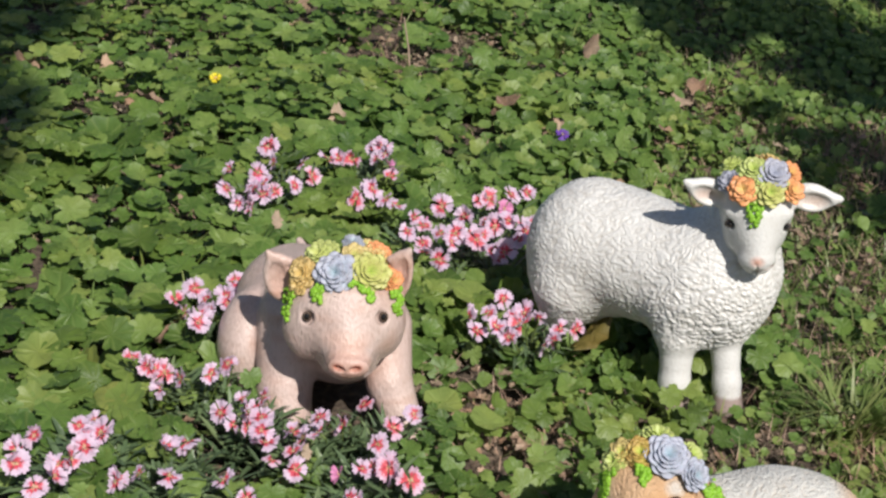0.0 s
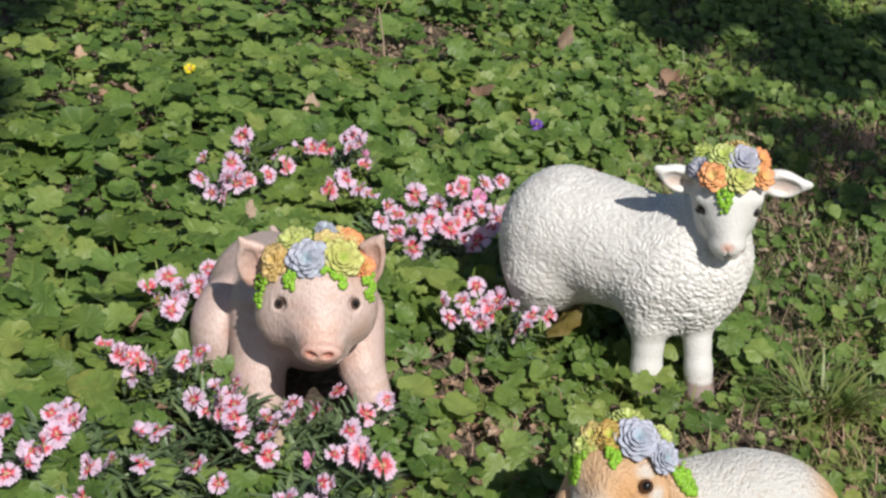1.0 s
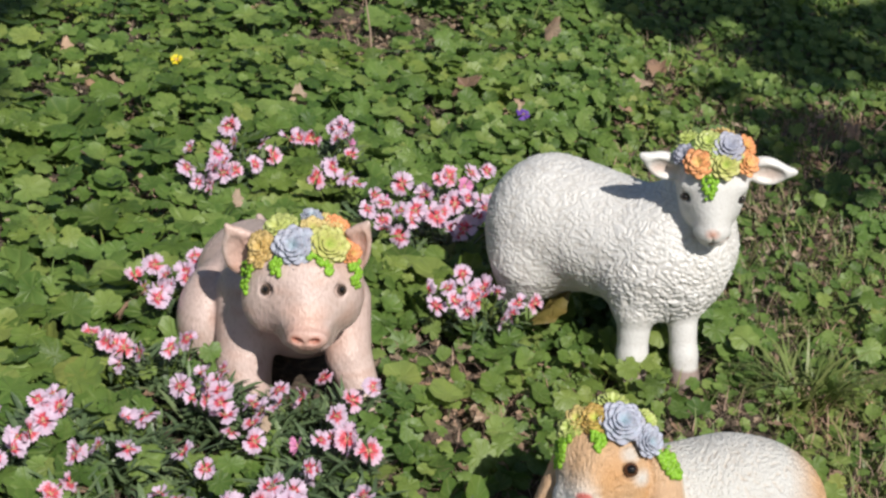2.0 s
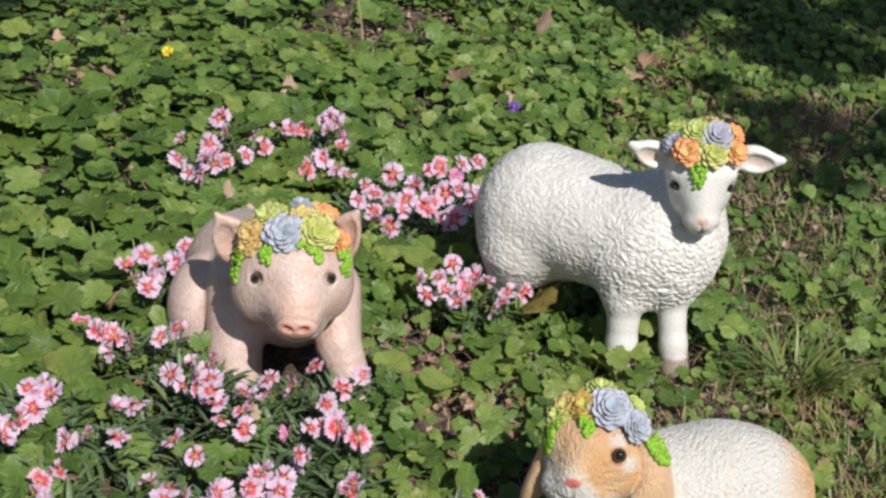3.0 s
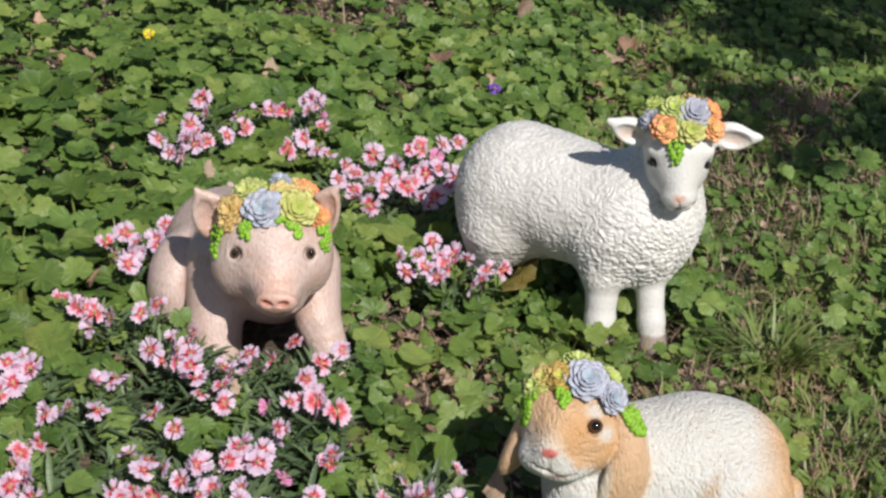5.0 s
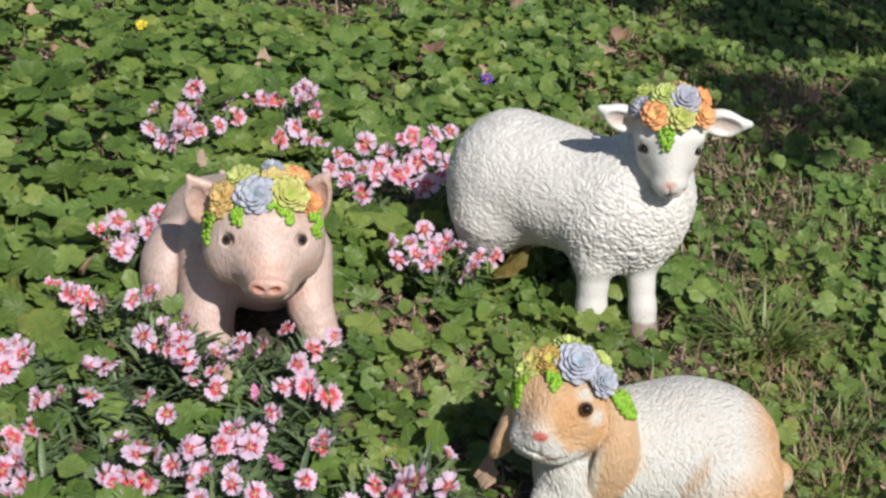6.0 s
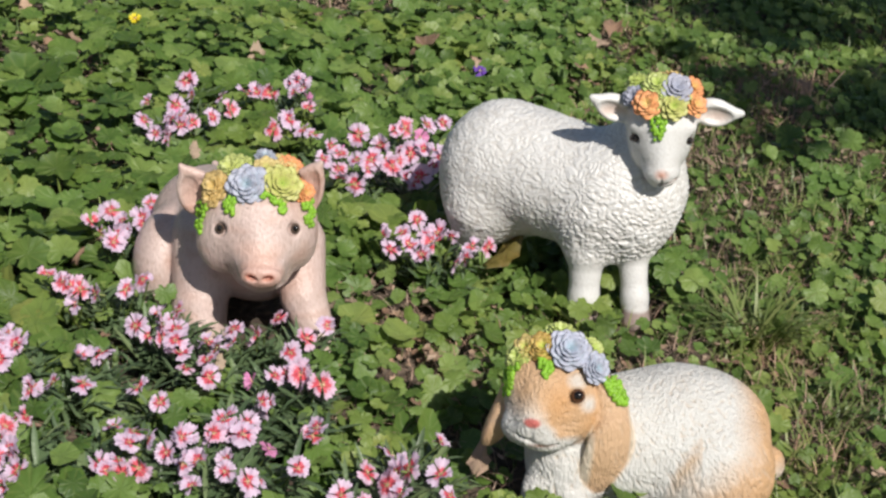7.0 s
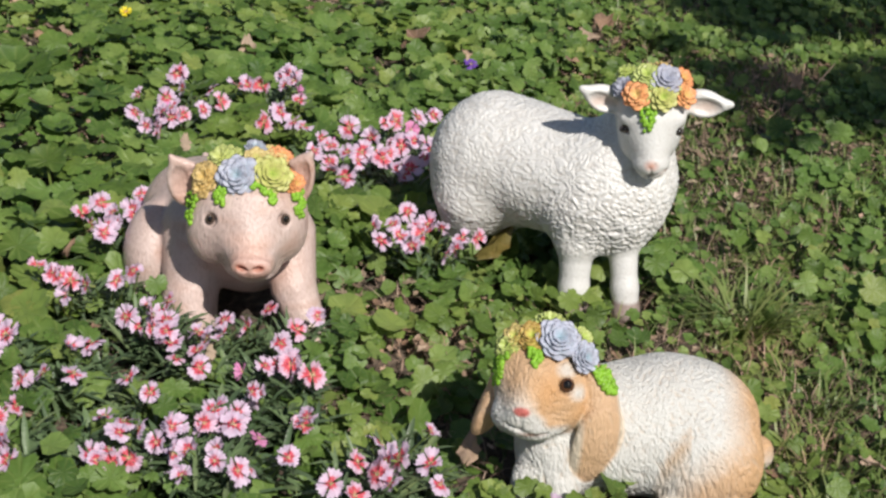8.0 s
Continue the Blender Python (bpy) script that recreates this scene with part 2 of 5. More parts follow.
def skin(f, lo, hi, step):
    """Vertices and quads of the surface where f is zero."""
    ax = [np.arange(a, b, step, dtype=np.float32) for a, b in zip(lo, hi)]
    nx, ny, nz = (len(a) for a in ax)
    g = np.stack(np.meshgrid(*ax, indexing="ij"), -1).reshape(-1, 3)
    # a coarse pass tells where the surface runs; only there the fine grid is worked out
    mid = tuple(np.minimum(np.arange(k) // 4 * 4 + 2, k - 1) for k in (nx, ny, nz))
    sub = [np.unique(k) for k in mid]
    cg = np.stack(np.meshgrid(*[a[i] for a, i in zip(ax, sub)], indexing="ij"), -1).reshape(-1, 3)
    cv = f(cg).reshape([len(k) for k in sub])
    v = cv[np.ix_(*[np.searchsorted(k, i) for k, i in zip(sub, mid)])].copy()
    close = (np.abs(v) < 13 * step).ravel()
    v.ravel()[close] = np.concatenate([f(c) for c in np.array_split(g[close], max(1, int(close.sum()) // 400000))])
    acc = np.zeros((nx - 1, ny - 1, nz - 1, 3), np.float32)
    cnt = np.zeros((nx - 1, ny - 1, nz - 1), np.float32)
    for axis in range(3):
        o1, o2 = [a for a in range(3) if a != axis]
        for s1 in (0, 1):
            for s2 in (0, 1):
                lo_i = [slice(0, m - 1) for m in (nx, ny, nz)]
                lo_i[o1] = slice(s1, s1 + (nx, ny, nz)[o1] - 1)
                lo_i[o2] = slice(s2, s2 + (nx, ny, nz)[o2] - 1)
                hi_i = list(lo_i)
                hi_i[axis] = slice(1, (nx, ny, nz)[axis])
                a, b = v[tuple(lo_i)], v[tuple(hi_i)]
                hit = (a < 0) != (b < 0)
                t = np.where(hit, a / np.where(hit, a - b, 1), 0)
                cnt += hit
                acc[..., axis] += t
                acc[..., o1] += hit * s1
                acc[..., o2] += hit * s2
    used = cnt > 0
    index = np.full(used.shape, -1, np.int64)
    index[used] = np.arange(used.sum())
    cell = np.argwhere(used).astype(np.float32)
    pts = np.array([a[0] for a in ax], np.float32) + (cell + acc[used] / cnt[used][:, None]) * step
    quads = []
    for axis in range(3):
        o1, o2 = (axis + 1) % 3, (axis + 2) % 3
        sl = [slice(1, m - 1) for m in (nx, ny, nz)]
        sl[axis] = slice(0, (nx, ny, nz)[axis] - 1)
        up = list(sl)
        up[axis] = slice(1, (nx, ny, nz)[axis])
        a, b = v[tuple(sl)], v[tuple(up)]
        for flag, flip in (((a < 0) & (b >= 0), False), ((a >= 0) & (b < 0), True)):
            w = np.argwhere(flag)
            off = np.array([s.start for s in sl])
            w = w + off
            e1, e2 = np.eye(3, dtype=int)[o1], np.eye(3, dtype=int)[o2]
            q = np.stack([index[tuple((w - d).T)] for d in (e1 + e2, e2, 0 * e1, e1)], 1)
            quads.append(q[:, ::-1] if flip else q)
    quads = np.vstack(quads)
    for _ in range(2):
        pts = pts - slope(f, pts) * np.clip(f(pts), -step, step)[:, None]
    return pts, quads


def ball(c, r, seg=10, rings=7, m=None):
    """A closed round form; r may be three radii."""
    r = np.array(r if np.ndim(r) else (r, r, r), float)
    th = np.linspace(0, math.pi, rings)[:, None]
    ph = np.arange(seg)[None] * 2 * math.pi / seg
    v = np.stack([np.sin(th) * np.cos(ph), np.sin(th) * np.sin(ph), np.cos(th) * np.ones_like(ph)], -1).reshape(-1, 3) * r
    if m is not None:
        v = v @ np.array(m).T
    q = [(i * seg + j, (i + 1) * seg + j, (i + 1) * seg + (j + 1) % seg, i * seg + (j + 1) % seg) for i in range(rings - 1) for j in range(seg)]
    return v + np.array(c), np.array(q)


def seat(f, p, d):
    """The place on the solid f in front of p, along the way that the faces turn."""
    d = np.array(d) / np.linalg.norm(d)
    p = np.array(p, float) + d * 0.15
    for _ in range(60):
        p = p - d * f(p[None].astype(np.float32))[0]
        if np.abs(p).max() > 3:
            break
    return p


class Sculpture:
    """Gathers the chunks of one statue, with paint and material slot, into one mesh."""

    def __init__(self, origin, way):
        self.way, self.origin, self.v, self.f, self.c, self.s, self.n = way, np.array(origin), [], [], [], [], 0

    def add(self, v, f, colour, slot):
        self.v.append(v)
        self.f.append(np.asarray(f) + self.n)
        col = np.broadcast_to(np.asarray(colour, float), (len(v), 3))
        self.c.append(col)
        self.s.append(np.full(len(f), slot))
        self.n += len(v)

    def petal(self, c, out, up, length, width, inner, tip):
        """A fleshy pointed succulent leaf from c along out."""
        out, up = Vector(out).normalized(), Vector(up).normalized()
        side = out.cross(up).normalized()
        up = side.cross(out)
        v, f = ball((0, 0, 0), 1, 7, 6)
        u = (v[:, 2] + 1) / 2
        w = np.sin(np.clip(u, 0, 1) ** 0.75 * math.pi) ** 0.7
        rr = np.hypot(v[:, 0], v[:, 1]) + 1e-6
        x = v[:, 0] / rr * w * width * (rr > 0.01)
        y = v[:, 1] / rr * w * width * 0.17 * (rr > 0.01) + 0.17 * length * u * u
        z = u * length
        m = np.array([side, up, out])
        p = np.stack([x, y, z], 1) @ m + np.array(c)
        k = np.clip(u, 0, 1)[:, None] ** 1.5
        self.add(p, f, np.array(inner) * (1 - k) + np.array(tip) * k, 1)

    def eye(self, c, r, iris, gaze=(0, 0, 0)):
        """A glossy painted eyeball: black pupil, iris, and a dark rim."""
        v, q = ball((0, 0, 0), 1, 22, 16)
        way = np.array(self.way) / np.linalg.norm(self.way) + np.array(gaze)
        a = v @ (way / np.linalg.norm(way))
        col = np.where((a > 0.80)[:, None], (0.008, 0.007, 0.007), np.where((a > 0.42)[:, None], iris, (0.05, 0.035, 0.03)))
        self.add(v * np.array(r) + np.array(c), q, col, 2)

    def rosette(self, c, normal, radius, inner, tip, layers=4, count=7):
        normal = Vector(normal).normalized()
        a = normal.orthogonal().normalized()
        b = normal.cross(a)
        for k in range(layers):
            f = 1 - k / layers
            for j in range(count - k // 2):
                t = (j + 0.5 * (k % 2)) * 2 * math.pi / (count - k // 2) + random.uniform(-0.12, 0.12)
                flat = a * math.cos(t) + b * math.sin(t)
                tilt = 0.06 + 0.8 * (k / layers) ** 1.2
                out = flat * math.cos(tilt) + normal * math.sin(tilt)
                base = Vector(c) + normal * radius * (0.06 + 0.07 * k)
                self.petal(base, out, normal * math.cos(tilt) - flat * math.sin(tilt) + normal * 0.01,
                           radius * (0.45 + 0.55 * f) * random.uniform(0.92, 1.06), radius * (0.25 + 0.29 * f), inner, tip)

    def wreath(self, f, middle, items, layers=4, count=7):
        """Rosettes seated on the solid f, turned away from its middle."""
        for c, r, a, b in items:
            c = Vector(seat(f, c, self.way)) if c[1] < middle[1] - 0.02 else Vector(c)
            if (c - Vector(middle)).length > 0.12:
                continue
            up = (c - Vector(middle)).normalized()
            self.rosette(c - up * 0.003, up + Vector((0, -0.40, 0.1)), r, a, b, layers, count)

    def beads(self, f, a, b, width, count, colour, size=0.0045):
        """A trailing string of round leaves from a to b over the solid f."""
        a, b = Vector(a), Vector(b)
        for k in range(count):
            t = k / max(1, count - 1)
            w = width * (1 - 0.55 * t)
            c = a.lerp(b, t) + Vector((random.uniform(-w, w), 0, random.uniform(-0.005, 0.005)))
            c = seat(f, c, self.way)
            if abs(c[1] - a.y) > 0.1:
                continue
            r = size * random.uniform(0.8, 1.15)
            v, q = ball(c + np.array((0, -0.002, random.uniform(0, 0.003))), (r, r, r * 1.15), 7, 6)
            self.add(v, q, np.array(colour) * random.uniform(0.75, 1.15), 1)

    def build(self, name, mats):
        v = np.vstack(self.v) - self.origin
        me = quick_mesh(name, v, tris(np.vstack(self.f)), mats, paint=np.vstack(self.c), slots=np.tile(np.concatenate(self.s), 2))
        ob = new(name, me)
        ob.location = self.origin
        return ob


BLUE, BLUE_TIP = (0.33, 0.44, 0.51), (0.43, 0.43, 0.54)
LIME, LIME_TIP = (0.38, 0.49, 0.11), (0.50, 0.57, 0.20)
GOLD, GOLD_TIP = (0.56, 0.40, 0.13), (0.62, 0.46, 0.20)
CORAL, CORAL_TIP = (0.66, 0.52, 0.20), (0.78, 0.29, 0.13)
OLIVE, OLIVE_TIP = (0.42, 0.50, 0.10), (0.50, 0.28, 0.08)
MOSS, MOSS_TIP = (0.46, 0.50, 0.16), (0.52, 0.50, 0.17)
SLATE, SLATE_TIP = (0.31, 0.33, 0.41), (0.40, 0.41, 0.50)
BEAD = (0.23, 0.46, 0.03)


def near(p, c, r):
    """1 at c, fading to 0 at the distance r (one radius or three)."""
    d = np.sqrt((((p - np.array(c)) / np.array(r)) ** 2).sum(1))
    return np.clip(1 - d, 0, 1)


def tint(col, target, k):
    k = np.clip(k, 0, 1)[:, None]
    return col * (1 - k) + np.array(target) * k


def build_lamb():
    s = Sculpture((0.30, 0.08, 0.0), (-0.18, -0.91, 0.36))
    wool = blend([
        (limb((0.207, 0.165, 0.208), (0.36, 0.065, 0.200), 0.102, 0.096), 0.01),
        (egg((0.197, 0.165, 0.172), (0.092, 0.082, 0.102)), 0.04),
        (egg((0.394, 0.050, 0.200), (0.084, 0.080, 0.088)), 0.05),
        (limb((0.408, 0.056, 0.240), (0.422, 0.050, 0.335), 0.070, 0.046), 0.04),
        (limb((0.165, 0.125, 0.14), (0.158, 0.14, 0.085), 0.052, 0.034), 0.03),
        (limb((0.255, 0.215, 0.13), (0.235, 0.20, 0.085), 0.045, 0.032), 0.03),
        (limb((0.333, 0.025, 0.17), (0.332, 0.010, 0.125), 0.046, 0.034), 0.03),
        (limb((0.404, 0.038, 0.17), (0.407, 0.034, 0.125), 0.042, 0.029), 0.03)])
    head = [
        (egg((0.424, -0.006, 0.348), (0.053, 0.048, 0.058)), 0.01),
        (egg((0.424, -0.014, 0.308), (0.041, 0.034, 0.036)), 0.020),
        (limb((0.423, -0.030, 0.345), (0.426, -0.052, 0.292), 0.0280, 0.0205), 0.024),
        (egg((0.426, -0.050, 0.284), (0.0245, 0.0165, 0.0155)), 0.014),
        (egg((0.427, -0.044, 0.270), (0.0175, 0.0140, 0.0085)), 0.007),
        (egg((0.389, -0.030, 0.352), (0.014, 0.010, 0.007), 0, -10), 0.014),
        (egg((0.456, -0.033, 0.355), (0.014, 0.010, 0.007), 0, 10), 0.014)]
    front = blend(head)
    eyes = [seat(front, c, s.way) for c in ((0.381, -0.046, 0.337), (0.460, -0.058, 0.342))]
    nose = seat(front, (0.424, -0.065, 0.287), s.way)
    lips = [seat(front, c, s.way) for c in ((0.402, -0.06, 0.278), (0.425, -0.065, 0.272), (0.447, -0.06, 0.280))]
    bare = blend(head + [(egg(e, (0.0098, 0.006, 0.0068)), -0.004) for e in eyes] + [
        (limb(lips[0], lips[1], 0.0020, 0.0022), -0.004),
        (limb(lips[1], lips[2], 0.0022, 0.0020), -0.004),
        (limb(nose + np.array((0, 0, -0.004)), lips[1], 0.0014, 0.0016), -0.003),
        (limb((nose[0] - 0.006, nose[1] - 0.001, nose[2] + 0.002), (nose[0] - 0.003, nose[1] - 0.001, nose[2] - 0.004), 0.0018, 0.0012), -0.004),
        (limb((nose[0] + 0.006, nose[1] - 0.001, nose[2] + 0.002), (nose[0] + 0.003, nose[1] - 0.001, nose[2] - 0.004), 0.0018, 0.0012), -0.004),
        (egg((0.352, -0.008, 0.370), (0.030, 0.010, 0.021), 0, 24, 8), 0.010),
        (egg((0.332, -0.012, 0.378), (0.023, 0.007, 0.009), 0, 28, 8), 0.010),
        (egg((0.350, -0.021, 0.367), (0.026, 0.013, 0.0145), 0, 24, 8), -0.004),
        (egg((0.499, -0.008, 0.370), (0.031, 0.010, 0.022), 0, 4, -8), 0.010),
        (egg((0.524, -0.012, 0.371), (0.022, 0.007, 0.009), 0, -4, -8), 0.010),
        (egg((0.503, -0.021, 0.366), (0.027, 0.013, 0.0150), 0, 4, -8), -0.004),
        (limb((0.333, 0.012, 0.14), (0.334, -0.002, 0.05), 0.030, 0.0225), 0.012),
        (limb((0.334, -0.002, 0.05), (0.335, -0.006, 0.012), 0.0225, 0.0245), 0.012),
        (limb((0.406, 0.030, 0.14), (0.416, 0.008, 0.05), 0.026, 0.020), 0.012),
        (limb((0.416, 0.008, 0.05), (0.420, 0.0, 0.012), 0.020, 0.024), 0.012),
        (limb((0.158, 0.14, 0.10), (0.150, 0.155, 0.05), 0.030, 0.020), 0.012),
        (limb((0.150, 0.155, 0.05), (0.158, 0.145, 0.012), 0.020, 0.024), 0.012),
        (limb((0.235, 0.20, 0.10), (0.225, 0.21, 0.05), 0.028, 0.020), 0.012),
        (limb((0.225, 0.21, 0.05), (0.232, 0.20, 0.012), 0.020, 0.024), 0.012)])
    whole = blend([(wool, 0.01), (bare, 0.007)])
    v, q = skin(whole, (0.07, -0.10, -0.02), (0.575, 0.31, 0.44), 0.0019)
    nrm = slope(whole, v)
    fleece = np.clip((bare(v) - wool(v)) / 0.010, 0, 1)
    warp = np.stack([value_noise(v + k, 40) for k in (0.0, 3.1, 7.7)], 1) - 0.5
    w = v + warp * 0.020
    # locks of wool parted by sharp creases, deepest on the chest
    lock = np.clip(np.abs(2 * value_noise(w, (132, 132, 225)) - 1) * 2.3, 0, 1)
    curl = np.clip(np.abs(2 * value_noise(w + 5.0, (215, 215, 320)) - 1) * 2.0, 0, 1)
    lumps = value_noise(v, (34, 34, 22)) - 0.5
    deep = 0.40 + 0.85 * near(v, (0.40, -0.02, 0.17), (0.16, 0.14, 0.13))
    v = v + nrm * (fleece * (deep * (0.0036 * (lock - 0.72) + 0.0017 * (curl - 0.6)) + 0.0030 * lumps))[:, None]
    col = np.full((len(v), 3), 0.655) * np.array([1.0, 0.988, 0.965])
    # crease shade painted into the wool colour where locks part
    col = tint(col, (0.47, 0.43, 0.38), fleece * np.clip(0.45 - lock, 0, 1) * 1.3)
    col = tint(col, (0.66, 0.36, 0.28), near(v, nose, (0.014, 0.012, 0.011)) * 1.1)
    for ear in ((0.350, -0.012, 0.367), (0.503, -0.012, 0.366)):
        col = tint(col, (0.56, 0.40, 0.33), near(v, ear, (0.032, 0.012, 0.014)) * 1.0)
    for c in (lips[0], (lips[0] + lips[1]) / 2, lips[1], (lips[1] + lips[2]) / 2, lips[2]):
        col = tint(col, (0.34, 0.21, 0.17), near(v, c, (0.010, 0.012, 0.0042)) * 0.95)
    col = tint(col, (0.27, 0.19, 0.165), np.clip((0.036 - v[:, 2]) / 0.006, 0, 1) * (1 - fleece) * 0.85)
    for e in eyes:
        col = tint(col, (0.20, 0.16, 0.14), near(v, e, 0.0088) * 0.9)
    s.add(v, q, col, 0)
    for e in eyes:
        s.eye(e + np.array((0, 0.0042, -0.001)), (0.0080, 0.0066, 0.0060), (0.10, 0.085, 0.08))
    h = (0.424, 0.0, 0.350)
    crown = blend(head + [(egg((0.424, -0.004, 0.372), (0.062, 0.050, 0.050)), 0.01)])
    s.wreath(crown, h, [((0.370, -0.05, 0.405), 0.019, SLATE, SLATE_TIP), ((0.393, -0.05, 0.393), 0.025, CORAL, CORAL_TIP),
                        ((0.404, -0.05, 0.424), 0.024, LIME, LIME_TIP), ((0.432, -0.05, 0.419), 0.028, SLATE, SLATE_TIP),
                        ((0.462, -0.05, 0.396), 0.022, CORAL, CORAL_TIP), ((0.455, -0.05, 0.422), 0.022, GOLD, CORAL_TIP),
                        ((0.431, -0.05, 0.391), 0.025, LIME, MOSS_TIP), ((0.414, -0.05, 0.385), 0.015, LIME, LIME_TIP),
                        ((0.416, -0.05, 0.408), 0.017, LIME, LIME_TIP), ((0.447, -0.05, 0.406), 0.015, LIME, LIME_TIP),
                        ((0.385, 0.025, 0.40), 0.022, LIME, LIME_TIP), ((0.44, 0.03, 0.405), 0.024, GOLD, GOLD_TIP)])
    s.beads(crown, (0.412, -0.05, 0.372), (0.416, -0.05, 0.340), 0.014, 52, BEAD, 0.0034)
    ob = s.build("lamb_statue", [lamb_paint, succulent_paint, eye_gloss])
    return tagged(ob, "white painted resin lamb statue with colourful succulent crown, standing", "statue")


def build_pig():
    s = Sculpture((-0.18, -0.08, 0.0), (0.10, -0.90, 0.42))
    solid = [
        (limb((-0.190, -0.040, 0.152), (-0.265, 0.07, 0.112), 0.090, 0.096), 0.01),
        (egg((-0.176, -0.042, 0.138), (0.084, 0.070, 0.090)), 0.04),
        (limb((-0.172, -0.080, 0.190), (-0.165, -0.135, 0.225), 0.066, 0.060), 0.03),
        (egg((-0.316, -0.005, 0.085), (0.056, 0.080, 0.086), 0, 0, -15), 0.012),
        (egg((-0.20, 0.07, 0.08), (0.06, 0.075, 0.08)), 0.02),
        (limb((-0.252, -0.052, 0.150), (-0.259, -0.102, 0.060), 0.054, 0.042), 0.012),
        (limb((-0.259, -0.102, 0.060), (-0.249, -0.132, 0.004), 0.042, 0.035), 0.004),
        (limb((-0.118, -0.065, 0.150), (-0.101, -0.112, 0.084), 0.046, 0.034), 0.012),
        (limb((-0.101, -0.112, 0.084), (-0.066, -0.150, 0.006), 0.034, 0.025), 0.004),
        (limb((-0.335, -0.06, 0.025), (-0.325, -0.115, 0.014), 0.028, 0.022), 0.02)]
    head = [
        (egg((-0.163, -0.155, 0.236), (0.081, 0.068, 0.064)), 0.012),
        (egg((-0.205, -0.180, 0.200), (0.043, 0.040, 0.046)), 0.03),
        (egg((-0.121, -0.174, 0.202), (0.042, 0.040, 0.046)), 0.03),
        (limb((-0.158, -0.185, 0.222), (-0.149, -0.236, 0.189), 0.058, 0.034), 0.03),
        (egg((-0.152, -0.212, 0.166), (0.038, 0.030, 0.021)), 0.015)]
    front = blend(head)
    eyes = [seat(front, c, s.way) for c in ((-0.210, -0.220, 0.237), (-0.106, -0.202, 0.234))]
    snout = np.array((-0.1475, -0.260, 0.187))
    f = blend(solid + head + [
        (egg(snout + (0, -0.002, 0), (0.0285, 0.0135, 0.0190), 20), 0.003),
        (egg(snout + (-0.0110, -0.0145, 0.002), (0.0078, 0.009, 0.0042), 0, 10), -0.003),
        (egg(snout + (0.0110, -0.0145, 0.002), (0.0078, 0.009, 0.0042), 0, -10), -0.003),
        (limb((-0.190, -0.232, 0.166), (-0.202, -0.222, 0.176), 0.002, 0.003), -0.006),
        (limb((-0.185, -0.238, 0.163), (-0.112, -0.238, 0.164), 0.0018, 0.0018), -0.006),
        (limb((-0.172, -0.243, 0.203), (-0.124, -0.243, 0.204), 0.0012, 0.0012), -0.006),
        (limb((-0.170, -0.236, 0.213), (-0.128, -0.236, 0.214), 0.0010, 0.0010), -0.006),
        (egg(eyes[0], (0.0105, 0.008, 0.0095)), -0.006),
        (egg(eyes[1], (0.0105, 0.008, 0.0095)), -0.006),
        (egg((-0.256, -0.158, 0.266), (0.0230, 0.009, 0.037), 0, -10, 14), 0.006),
        (limb((-0.262, -0.160, 0.284), (-0.272, -0.162, 0.307), 0.0105, 0.0025), 0.008),
        (limb((-0.271, -0.161, 0.303), (-0.237, -0.158, 0.290), 0.0035, 0.0060), 0.006),
        (egg((-0.256, -0.171, 0.267), (0.0165, 0.012, 0.031), 0, -12, 14), -0.003),
        (egg((-0.087, -0.158, 0.280), (0.0185, 0.009, 0.038), 0, 8, -14), 0.006),
        (limb((-0.082, -0.160, 0.296), (-0.074, -0.162, 0.322), 0.0105, 0.0025), 0.008),
        (limb((-0.075, -0.161, 0.318), (-0.100, -0.158, 0.303), 0.0035, 0.0060), 0.006),
        (egg((-0.086, -0.171, 0.280), (0.0125, 0.012, 0.032), 0, 8, -14), -0.003),
        (limb((-0.262, 0.168, 0.16), (-0.275, 0.185, 0.17), 0.008, 0.006), 0.01)])
    v, q = skin(f, (-0.42, -0.30, -0.03), (-0.02, 0.21, 0.37), 0.0021)
    nrm = slope(f, v)
    v = v + nrm * (0.0006 * (value_noise(v, 42) - 0.5) + 0.0005 * (value_noise(v, (90, 90, 140)) - 0.5))[:, None]
    col = np.full((len(v), 3), 1.0) * np.array([0.548, 0.412, 0.372])
    col = tint(col, (0.595, 0.472, 0.432), value_noise(v, 22) * 0.9)
    col = tint(col, (0.495, 0.315, 0.25), np.clip(value_noise(v + 4, (30, 30, 70)) - 0.55, 0, 1) * 1.6)
    col = tint(col, (0.64, 0.28, 0.19), near(v, snout, (0.042, 0.03, 0.028)) * 0.8)
    for k in (-0.0125, 0.0125):
        col = tint(col, (0.42, 0.14, 0.09), near(v, snout + (k, -0.010, 0.004), (0.011, 0.02, 0.008)) * 1.5)
    col = tint(col, (0.64, 0.34, 0.24), near(v, (-0.152, -0.23, 0.216), (0.040, 0.05, 0.022)) * 0.7)
    for c in ((-0.248, -0.166, 0.262), (-0.088, -0.166, 0.275)):
        col = tint(col, (0.56, 0.29, 0.21), near(v, c, (0.03, 0.016, 0.05)) * 0.8)
    col = tint(col, (0.62, 0.33, 0.23), near(v, (-0.29, -0.06, 0.10), (0.03, 0.05, 0.10)) * 0.5)
    # chin shade on the chest, painted in as a darker red
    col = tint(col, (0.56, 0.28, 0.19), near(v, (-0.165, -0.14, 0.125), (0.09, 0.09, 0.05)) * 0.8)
    col = tint(col, (0.26, 0.14, 0.10), near(v, (-0.196, -0.227, 0.171), 0.013) * 1.0)
    for e in eyes:
        col = tint(col, (0.40, 0.26, 0.21), near(v, e, 0.013) * 0.8)
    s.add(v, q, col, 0)
